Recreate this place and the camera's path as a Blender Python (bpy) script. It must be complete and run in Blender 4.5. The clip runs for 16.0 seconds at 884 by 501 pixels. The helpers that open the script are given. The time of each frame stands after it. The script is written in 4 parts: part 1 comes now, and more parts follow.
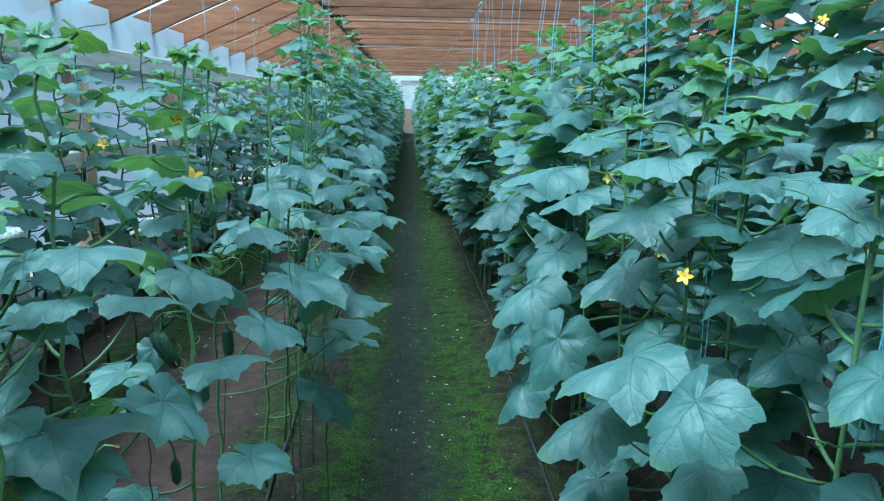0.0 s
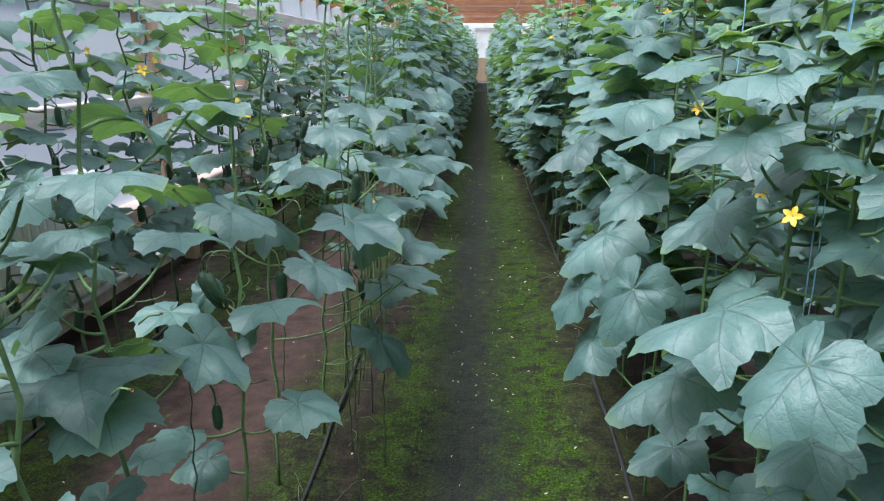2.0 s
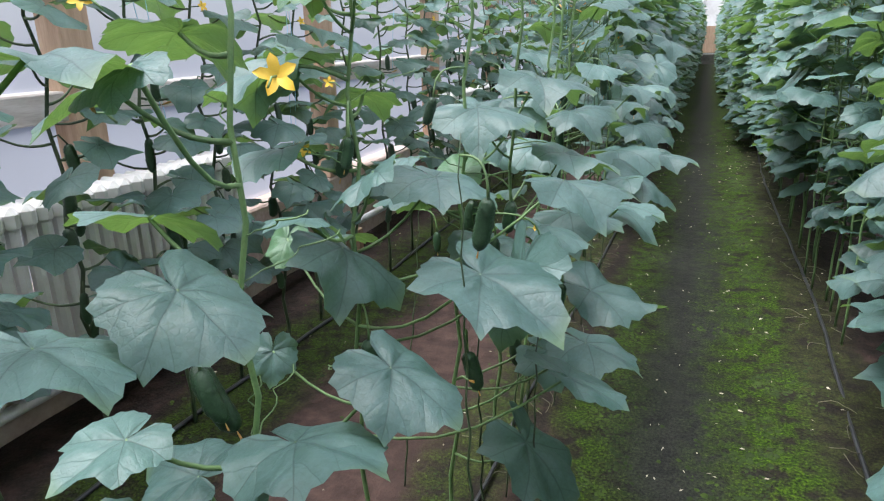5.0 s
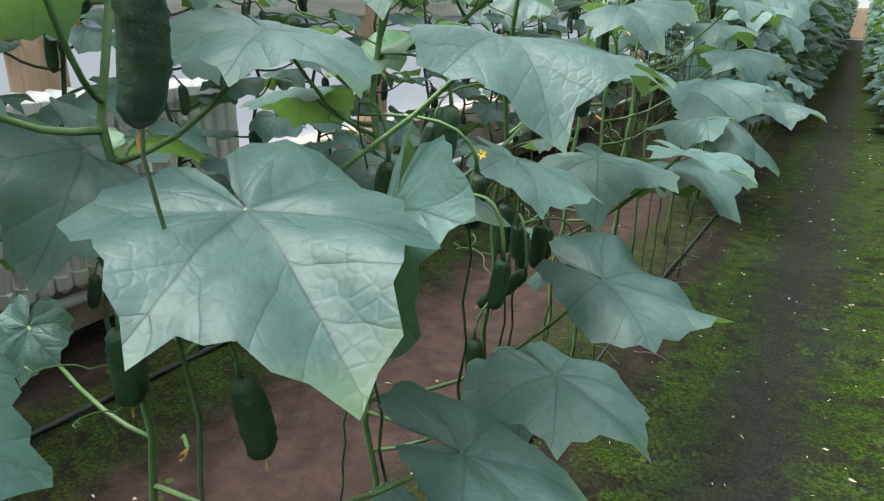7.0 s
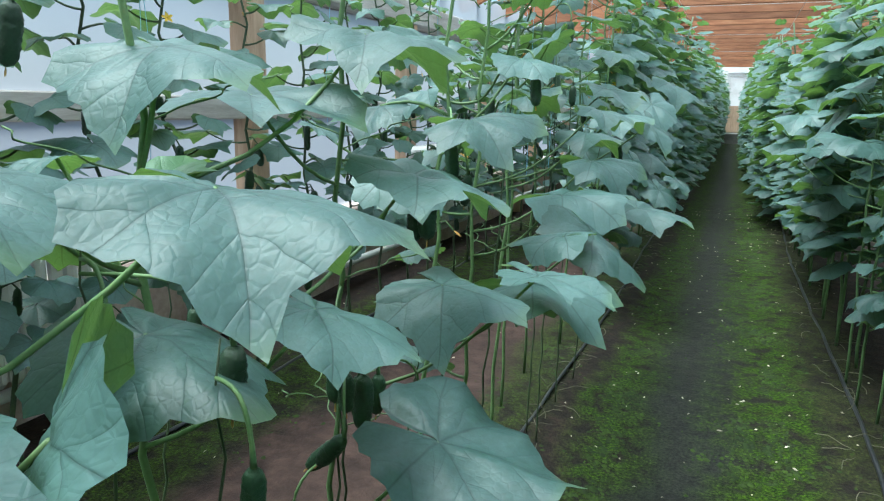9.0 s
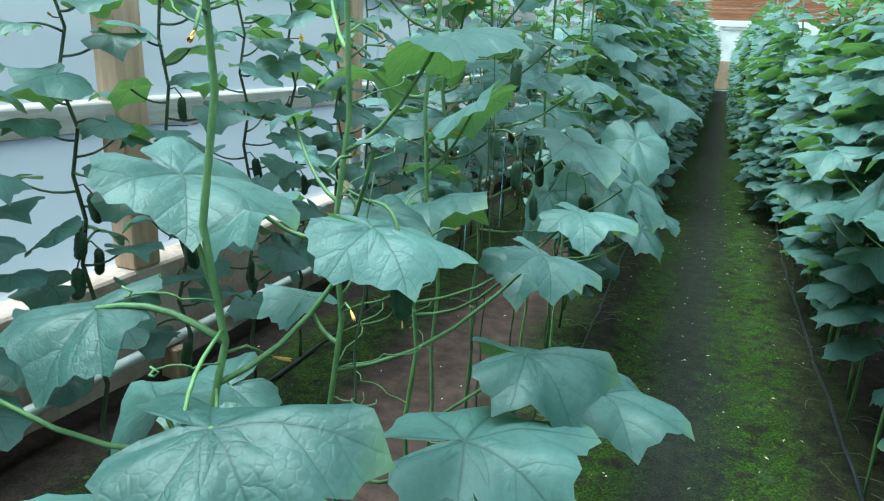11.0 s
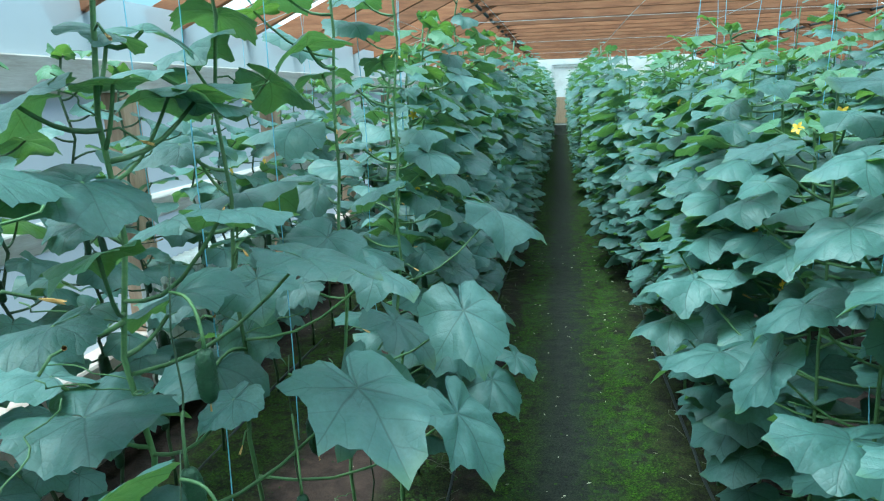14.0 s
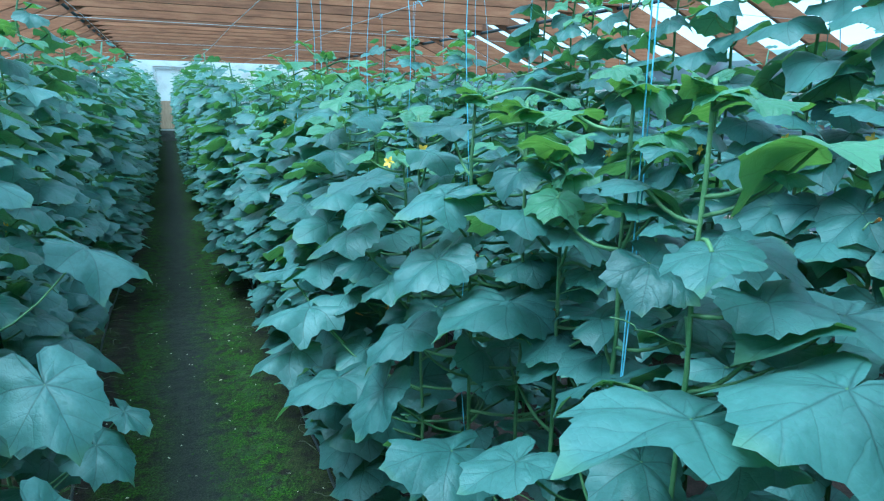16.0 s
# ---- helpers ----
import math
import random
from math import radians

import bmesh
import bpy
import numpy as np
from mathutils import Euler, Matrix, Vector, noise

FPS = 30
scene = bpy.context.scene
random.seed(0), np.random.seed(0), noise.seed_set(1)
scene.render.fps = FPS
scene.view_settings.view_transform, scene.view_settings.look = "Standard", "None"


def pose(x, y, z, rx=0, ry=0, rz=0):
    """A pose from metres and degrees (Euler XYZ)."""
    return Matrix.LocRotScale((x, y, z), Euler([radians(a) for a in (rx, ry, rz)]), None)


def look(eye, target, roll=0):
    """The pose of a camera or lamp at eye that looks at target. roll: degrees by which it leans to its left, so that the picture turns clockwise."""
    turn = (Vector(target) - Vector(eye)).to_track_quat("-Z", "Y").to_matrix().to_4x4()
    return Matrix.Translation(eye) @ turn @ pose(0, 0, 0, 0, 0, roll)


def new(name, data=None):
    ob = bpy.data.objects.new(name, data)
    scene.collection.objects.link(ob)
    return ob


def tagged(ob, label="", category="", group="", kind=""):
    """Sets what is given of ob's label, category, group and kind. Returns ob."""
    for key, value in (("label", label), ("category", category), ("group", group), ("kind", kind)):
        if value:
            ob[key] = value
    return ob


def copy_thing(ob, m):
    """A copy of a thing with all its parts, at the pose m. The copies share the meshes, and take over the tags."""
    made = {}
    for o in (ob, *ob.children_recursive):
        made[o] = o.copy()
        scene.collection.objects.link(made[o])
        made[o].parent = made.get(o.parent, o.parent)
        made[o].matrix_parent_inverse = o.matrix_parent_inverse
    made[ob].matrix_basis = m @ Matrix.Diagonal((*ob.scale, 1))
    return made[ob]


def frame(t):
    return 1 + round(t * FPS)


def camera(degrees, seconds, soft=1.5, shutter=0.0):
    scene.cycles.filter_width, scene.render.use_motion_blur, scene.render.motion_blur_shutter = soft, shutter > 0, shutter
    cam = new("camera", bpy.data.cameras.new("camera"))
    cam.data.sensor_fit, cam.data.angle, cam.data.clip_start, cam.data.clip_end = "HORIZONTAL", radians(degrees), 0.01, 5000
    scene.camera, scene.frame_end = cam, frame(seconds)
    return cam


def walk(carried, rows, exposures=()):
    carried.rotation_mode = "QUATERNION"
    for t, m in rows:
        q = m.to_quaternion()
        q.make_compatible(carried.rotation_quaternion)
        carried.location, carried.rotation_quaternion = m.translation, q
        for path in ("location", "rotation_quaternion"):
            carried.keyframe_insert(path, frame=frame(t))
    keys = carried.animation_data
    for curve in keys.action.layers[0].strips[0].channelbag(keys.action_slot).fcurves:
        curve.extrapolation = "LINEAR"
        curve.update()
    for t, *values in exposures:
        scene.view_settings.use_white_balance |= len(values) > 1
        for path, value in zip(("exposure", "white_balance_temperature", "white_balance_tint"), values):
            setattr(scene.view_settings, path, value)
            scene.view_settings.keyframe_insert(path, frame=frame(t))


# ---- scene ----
cam = camera(67.0, 16.0, 1.2)
PATH = [
    (0, (0.063, 0.036, 1.407), (0.162, 1.988, 0.986), 0.8),
    (0.5, (0.07, 0.034, 1.396), (0.107, 1.985, 0.955), 0.6),
    (1, (0.089, 0.078, 1.371), (0.103, 2.001, 0.823), 0.1),
    (1.5, (0.107, 0.116, 1.361), (0.043, 2.05, 0.855), -0.0),
    (2, (0.093, 0.17, 1.345), (-0.021, 2.087, 0.787), 0.2),
    (2.5, (0.055, 0.279, 1.333), (-0.148, 2.195, 0.796), 0.9),
    (3, (-0.021, 0.405, 1.318), (-0.209, 2.314, 0.751), 4.1),
    (3.5, (-0.066, 0.457, 1.308), (-0.35, 2.354, 0.742), 5.0),
    (3.7, (-0.065, 0.489, 1.305), (-0.415, 2.374, 0.735), 3.4),
    (5.8, (0.083, 1.318, 1.263), (-0.705, 3.019, 0.563), 0.5),
    (6, (0.061, 1.373, 1.264), (-0.683, 3.079, 0.532), 2.8),
    (6.5, (0.061, 1.499, 1.181), (-0.812, 3.169, 0.509), 2.0),
    (7, (0.074, 1.615, 1.045), (-0.877, 3.237, 0.364), 1.1),
    (7.5, (0.076, 1.68, 0.968), (-0.823, 3.357, 0.35), 1.2),
    (8, (0.088, 1.736, 0.98), (-0.7, 3.488, 0.425), 1.2),
    (8.5, (0.105, 1.777, 1.03), (-0.684, 3.553, 0.557), 1.7),
    (9, (0.113, 1.809, 1.077), (-0.655, 3.607, 0.655), 1.2),
    (9.2, (0.105, 1.824, 1.092), (-0.636, 3.628, 0.65), 1.7),
    (11.3, (0.003, 2.636, 1.372), (-0.675, 4.423, 0.783), 3.2),
    (11.5, (0.006, 2.674, 1.389), (-0.626, 4.476, 0.796), 3.9),
    (12, (-0.039, 2.842, 1.4), (-0.56, 4.659, 0.747), 3.7),
    (12.5, (-0.08, 2.931, 1.437), (-0.554, 4.769, 0.807), 4.5),
    (13, (-0.087, 3.015, 1.475), (-0.626, 4.846, 0.879), 0.1),
    (13.5, (-0.037, 3.154, 1.525), (-0.542, 5.025, 1.029), -1.3),
    (14, (0.009, 3.207, 1.571), (-0.335, 5.123, 1.112), -1.8),
    (14.5, (0.03, 3.29, 1.584), (0.064, 5.238, 1.133), -1.0),
    (15, (0.028, 3.329, 1.614), (0.351, 5.262, 1.216), -1.0),
    (15.5, (0.037, 3.327, 1.619), (0.638, 5.183, 1.178), 1.4),
    (16, (0.042, 3.28, 1.629), (0.779, 5.084, 1.18), 1.2),
]
EXPOSE = [
    (0, 0.68, 4600, -18), (0.6, 0.7, 4700, -15), (1.1, 0.78, 5500, 0), (2, 0.825, 5900, 8), (3.5, 0.85, 6050, 14), (6, 1.06, 6700, 10), (6.5, 1.08, 7100, 9), (7, 1.03, 6400, 1), (8, 1.04, 6600, 12), (9.2, 0.97, 5600, -9), (11.4, 0.94, 5350, -20), (12.2, 1.0, 6000, -4), (13, 0.98, 5800, -13), (14, 0.82, 5100, -23), (14.6, 0.81, 4400, -26), (15.2, 0.76, 4300, -26), (16, 0.69, 4250, -23),
]
walk(cam, [(t, look(eye, target, roll)) for t, eye, target, roll in PATH], EXPOSE)

# ---- light: an overcast sky over a translucent roof ----
world = bpy.data.worlds.new("overcast_sky")
scene.world = world
world.use_nodes = True
wn = world.node_tree.nodes
sky = wn.new("ShaderNodeTexSky")
sky.sky_type, sky.sun_disc = "NISHITA", False
sky.sun_elevation, sky.sun_rotation = radians(71), radians(246)
sky.air_density, sky.dust_density, sky.ozone_density = 1.0, 1.5, 1.0
wn["Background"].inputs["Strength"].default_value = 0.105
world.node_tree.links.new(sky.outputs[0], wn["Background"].inputs["Color"])
sun = new("sun", bpy.data.lights.new("sun", "SUN"))
sun.data.energy, sun.data.angle, sun.data.color = 4.2, radians(38), (1.0, 0.97, 0.94)
sun.matrix_world = look((-4.4, 1.0, 14.0), (0.0, 3.0, 0.0))


# ---- materials ----
def mat(name):
    m = bpy.data.materials.new(name)
    m.use_nodes = True
    return m, m.node_tree.nodes, m.node_tree.links, m.node_tree.nodes["Principled BSDF"]


def nd(nodes, links, kind, *ins, **props):
    """One node with properties set and inputs linked or filled in order."""
    n = nodes.new("ShaderNode" + kind)
    for k, v in props.items():
        setattr(n, k, v)
    for i, v in enumerate(ins):
        if v is None:
            continue
        if hasattr(v, "is_output"):
            links.new(v, n.inputs[i])
        else:
            n.inputs[i].default_value = v
    return n


def math_n(nodes, links, op, *ins):
    return nd(nodes, links, "Math", *ins, operation=op).outputs[0]


def ramp(nodes, links, fac, stops):
    n = nodes.new("ShaderNodeValToRGB")
    els = n.color_ramp.elements
    while len(els) < len(stops):
        els.new(0.5)
    for e, (p, c) in zip(els, stops):
        e.position, e.color = p, (*c, 1.0)
    links.new(fac, n.inputs[0])
    return n.outputs[0]


def mixc(nodes, links, fac, a, b, blend="MIX"):
    n = nodes.new("ShaderNodeMix")
    n.data_type, n.blend_type = "RGBA", blend
    for sock, v in ((n.inputs[0], fac), (n.inputs[6], a), (n.inputs[7], b)):
        if hasattr(v, "is_output"):
            links.new(v, sock)
        else:
            sock.default_value = (*v, 1.0) if hasattr(v, "__len__") else v
    return n.outputs[2]


def surface(name, stops, scale=8.0, rough=0.7, bump=0.3, grain=60.0, stretch=(1, 1, 1), vary=0.0, depth=0.01):
    """A worn surface: colour by coarse noise, broken by fine grain, with relief."""
    m, N, L, P = mat(name)
    co = nd(N, L, "TexCoord").outputs["Object"]
    mp = nd(N, L, "Mapping", co)
    mp.inputs["Scale"].default_value = stretch
    big = nd(N, L, "TexNoise", mp.outputs[0], None, scale, 5.0, 0.6).outputs[0]
    fine = nd(N, L, "TexNoise", mp.outputs[0], None, grain, 3.0, 0.6).outputs[0]
    f = math_n(N, L, "ADD", math_n(N, L, "MULTIPLY", big, 0.75), math_n(N, L, "MULTIPLY", fine, 0.25))
    col = ramp(N, L, f, stops)
    if vary:
        rnd = nd(N, L, "ObjectInfo").outputs["Random"]
        isl = nd(N, L, "NewGeometry").outputs["Random Per Island"]
        both = math_n(N, L, "FRACT", math_n(N, L, "ADD", rnd, isl))
        k = nd(N, L, "MapRange", both, 0.0, 1.0, 1 - vary, 1 + vary * 0.5).outputs[0]
        hs = nd(N, L, "HueSaturation", 0.5, 1.0, None, 1.0, col)
        L.new(k, hs.inputs["Value"])
        col = hs.outputs[0]
    L.new(col, P.inputs["Base Color"])
    P.inputs["Roughness"].default_value = rough
    b = nd(N, L, "Bump", bump, depth, None, f)
    L.new(f, b.inputs["Height"])
    L.new(b.outputs[0], P.inputs["Normal"])
    return m


def leaf_material(name, top, top2, through_col, gloss):
    """A leaf blade with five main veins and side veins drawn from its own flat coordinates."""
    m, N, L, P = mat(name)
    uv = nd(N, L, "UVMap", uv_map="blade").outputs[0]
    sep = nd(N, L, "SeparateXYZ", uv)
    x, y = sep.outputs[0], sep.outputs[1]
    x = math_n(N, L, "SUBTRACT", math_n(N, L, "MULTIPLY", x, 4.0), 2.0)
    y = math_n(N, L, "SUBTRACT", math_n(N, L, "MULTIPLY", y, 4.0), 2.0)
    bend = nd(N, L, "TexNoise", uv, None, 3.5, 2.0).outputs[0]
    th = math_n(N, L, "ARCTAN2", x, y)
    th = math_n(N, L, "ADD", th, math_n(N, L, "MULTIPLY", math_n(N, L, "SUBTRACT", bend, 0.5), 0.6))
    th = math_n(N, L, "ABSOLUTE", th)
    r = math_n(N, L, "SQRT", math_n(N, L, "ADD", math_n(N, L, "MULTIPLY", x, x), math_n(N, L, "MULTIPLY", y, y)))
    per = radians(54)
    dl = math_n(N, L, "PINGPONG", th, per / 2)
    d = math_n(N, L, "MULTIPLY", r, math_n(N, L, "SINE", dl))
    al = math_n(N, L, "MULTIPLY", r, math_n(N, L, "COSINE", dl))
    wide = nd(N, L, "MapRange", r, 0.0, 1.0, 0.022, 0.006).outputs[0]
    main = math_n(N, L, "SUBTRACT", 1.0, math_n(N, L, "MINIMUM", math_n(N, L, "DIVIDE", d, wide), 1.0))
    tw = nd(N, L, "TexNoise", uv, None, 7.0, 2.0).outputs[0]
    ph = math_n(N, L, "ADD", math_n(N, L, "MULTIPLY", math_n(N, L, "SUBTRACT", al, math_n(N, L, "MULTIPLY", d, 1.1)), 3.6), math_n(N, L, "MULTIPLY", tw, 1.0))
    gap = math_n(N, L, "PINGPONG", ph, 0.5)
    side = math_n(N, L, "SUBTRACT", 1.0, math_n(N, L, "MINIMUM", math_n(N, L, "DIVIDE", gap, 0.045), 1.0))
    vein = math_n(N, L, "MAXIMUM", main, math_n(N, L, "MULTIPLY", side, 0.45))
    net = nd(N, L, "TexVoronoi", uv, None, 60.0, feature="DISTANCE_TO_EDGE").outputs[0]
    net = math_n(N, L, "MINIMUM", math_n(N, L, "MULTIPLY", net, 6.0), 1.0)
    blot = nd(N, L, "TexNoise", uv, None, 9.0, 4.0).outputs[0]
    rnd = nd(N, L, "ObjectInfo").outputs["Random"]
    isl = nd(N, L, "NewGeometry").outputs["Random Per Island"]
    both = math_n(N, L, "FRACT", math_n(N, L, "ADD", rnd, isl))
    speck = nd(N, L, "TexNoise", uv, None, 55.0, 3.0, 0.7).outputs[0]
    f = math_n(N, L, "ADD", math_n(N, L, "MULTIPLY", both, 0.6), math_n(N, L, "MULTIPLY", blot, 0.4))
    f = math_n(N, L, "ADD", f, math_n(N, L, "MULTIPLY", math_n(N, L, "SUBTRACT", speck, 0.5), 0.7))
    col = mixc(N, L, f, top, top2)
    col = mixc(N, L, math_n(N, L, "MULTIPLY", vein, 0.62), col, tuple(c * 0.6 for c in top))
    rim = nd(N, L, "MapRange", r, 0.8, 1.0, 0.0, 0.4).outputs[0]
    col = mixc(N, L, rim, col, (0.16, 0.24, 0.08))
    L.new(col, P.inputs["Base Color"])
    P.inputs["Roughness"].default_value = gloss
    P.inputs["Specular IOR Level"].default_value = 0.5
    puff = math_n(N, L, "MINIMUM", math_n(N, L, "MULTIPLY", gap, 3.0), math_n(N, L, "MULTIPLY", d, 9.0))
    puff = math_n(N, L, "SQRT", math_n(N, L, "MINIMUM", puff, 1.0))
    h = math_n(N, L, "ADD", math_n(N, L, "ADD", math_n(N, L, "MULTIPLY", puff, 0.34), math_n(N, L, "MULTIPLY", blot, 1.7)), math_n(N, L, "MULTIPLY", net, 0.07))
    b = nd(N, L, "Bump", 0.5, 0.005)
    L.new(h, b.inputs["Height"])
    L.new(b.outputs[0], P.inputs["Normal"])
    tr = nd(N, L, "BsdfTranslucent", (*through_col, 1.0))
    tcol = mixc(N, L, math_n(N, L, "MULTIPLY", vein, 0.5), through_col, tuple(c * 0.5 for c in through_col))
    L.new(tcol, tr.inputs[0])
    mx = nd(N, L, "MixShader", 0.23, P.outputs[0], tr.outputs[0])
    L.new(mx.outputs[0], N["Material Output"].inputs["Surface"])
    return m


LEAF = leaf_material("cucumber_leaf", (0.022, 0.056, 0.052), (0.12, 0.215, 0.198), (0.21, 0.38, 0.07), 0.47)
# new growth, and backlit undersides whose transmitted light is put into the colour
YOUNG_OR_LIT = leaf_material("young_or_backlit_leaf", (0.055, 0.13, 0.065), (0.12, 0.23, 0.12), (0.28, 0.46, 0.06), 0.48)
STEM = surface("stem_green", [(0.3, (0.07, 0.14, 0.05)), (0.7, (0.18, 0.28, 0.11))], 20, 0.6, 0.3, 200, vary=0.3, depth=0.002)
VINE = surface("old_vine", [(0.3, (0.03, 0.055, 0.03)), (0.7, (0.09, 0.13, 0.06))], 20, 0.6, 0.3, 200, vary=0.3, depth=0.002)
FRUIT = surface("cucumber_skin", [(0.3, (0.012, 0.035, 0.016)), (0.7, (0.03, 0.075, 0.03))], 18, 0.45, 0.6, 130, vary=0.3, depth=0.003)
PETAL = surface("yellow_petal", [(0.3, (0.75, 0.42, 0.02)), (0.7, (0.85, 0.6, 0.06))], 30, 0.5, 0.2, 200, vary=0.2, depth=0.002)
WILT = surface("wilted_petal", [(0.3, (0.62, 0.33, 0.08)), (0.7, (0.78, 0.52, 0.2))], 30, 0.7, 0.4, 200, vary=0.25, depth=0.002)
TWINE = surface("blue_twine", [(0.3, (0.16, 0.42, 0.6)), (0.7, (0.4, 0.65, 0.78))], 40, 0.6, 0.4, 300, depth=0.001)
WIRE = surface("steel_wire", [(0.3, (0.3, 0.32, 0.33)), (0.7, (0.55, 0.56, 0.56))], 30, 0.45, 0.1, 200, depth=0.001)
TIMBER = surface("sawn_timber", [(0.25, (0.11, 0.04, 0.018)), (0.5, (0.29, 0.115, 0.05)), (0.75, (0.43, 0.2, 0.1))], 3.0, 0.75, 0.3, 26, (1, 9, 9), 0.35, 0.004)
POSTWOOD = surface("weathered_post", [(0.3, (0.3, 0.19, 0.12)), (0.7, (0.55, 0.4, 0.28))], 3.0, 0.8, 0.3, 30, (9, 9, 1), 0.25, 0.004)
PALEWOOD = surface("faded_plank", [(0.3, (0.3, 0.26, 0.23)), (0.5, (0.46, 0.42, 0.39)), (0.7, (0.58, 0.55, 0.53))], 3.0, 0.8, 0.3, 30, (9, 1, 9), 0.2, 0.004)
PAINT = surface("whitewash", [(0.3, (0.62, 0.6, 0.58)), (0.5, (0.78, 0.77, 0.76)), (0.7, (0.82, 0.82, 0.82))], 2.5, 0.85, 0.3, 40, depth=0.006)
PLASTER = surface("damp_plaster", [(0.3, (0.26, 0.17, 0.13)), (0.5, (0.5, 0.38, 0.33)), (0.7, (0.66, 0.56, 0.52))], 3.0, 0.85, 0.3, 40, depth=0.006)
RADPAINT = surface("radiator_paint", [(0.28, (0.42, 0.36, 0.3)), (0.42, (0.72, 0.7, 0.68)), (0.7, (0.8, 0.8, 0.79))], 7, 0.5, 0.2, 50, depth=0.003)
PIPE = surface("painted_pipe", [(0.3, (0.5, 0.48, 0.47)), (0.6, (0.74, 0.74, 0.75))], 6, 0.4, 0.2, 80, depth=0.002)
HOSE = surface("black_hose", [(0.3, (0.012, 0.013, 0.014)), (0.7, (0.04, 0.042, 0.045))], 10, 0.5, 0.2, 80, depth=0.002)
DARKPIPE = surface("dark_purlin", [(0.3, (0.02, 0.02, 0.022)), (0.7, (0.05, 0.05, 0.055))], 10, 0.6, 0.2, 80, depth=0.002)
MOSS = surface("moss_tufts", [(0.3, (0.006, 0.015, 0.001)), (0.5, (0.022, 0.044, 0.002)), (0.7, (0.06, 0.1, 0.006))], 6, 0.9, 0.3, 60, vary=0.45, depth=0.003)
DRYROOT = surface("dry_tendril", [(0.3, (0.06, 0.06, 0.035)), (0.7, (0.2, 0.18, 0.12))], 20, 0.8, 0.3, 100, vary=0.4, depth=0.002)
LITTER = surface("dry_litter", [(0.3, (0.4, 0.33, 0.22)), (0.7, (0.7, 0.64, 0.52))], 20, 0.8, 0.3, 100, vary=0.4, depth=0.002)


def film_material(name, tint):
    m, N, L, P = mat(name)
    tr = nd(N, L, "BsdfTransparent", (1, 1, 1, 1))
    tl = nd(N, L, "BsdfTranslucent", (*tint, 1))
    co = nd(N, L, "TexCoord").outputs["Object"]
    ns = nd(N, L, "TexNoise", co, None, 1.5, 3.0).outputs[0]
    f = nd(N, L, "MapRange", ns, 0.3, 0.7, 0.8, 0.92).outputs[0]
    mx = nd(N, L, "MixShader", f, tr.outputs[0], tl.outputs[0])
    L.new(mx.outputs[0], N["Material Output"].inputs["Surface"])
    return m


# One film in two tints: lowered on walls to dim the windows, bright overhead.
FILM = film_material("dimmed_wall_film", (0.44, 0.45, 0.48))
ROOF_FILM = film_material("bright_roof_film", (0.85, 0.87, 0.9))


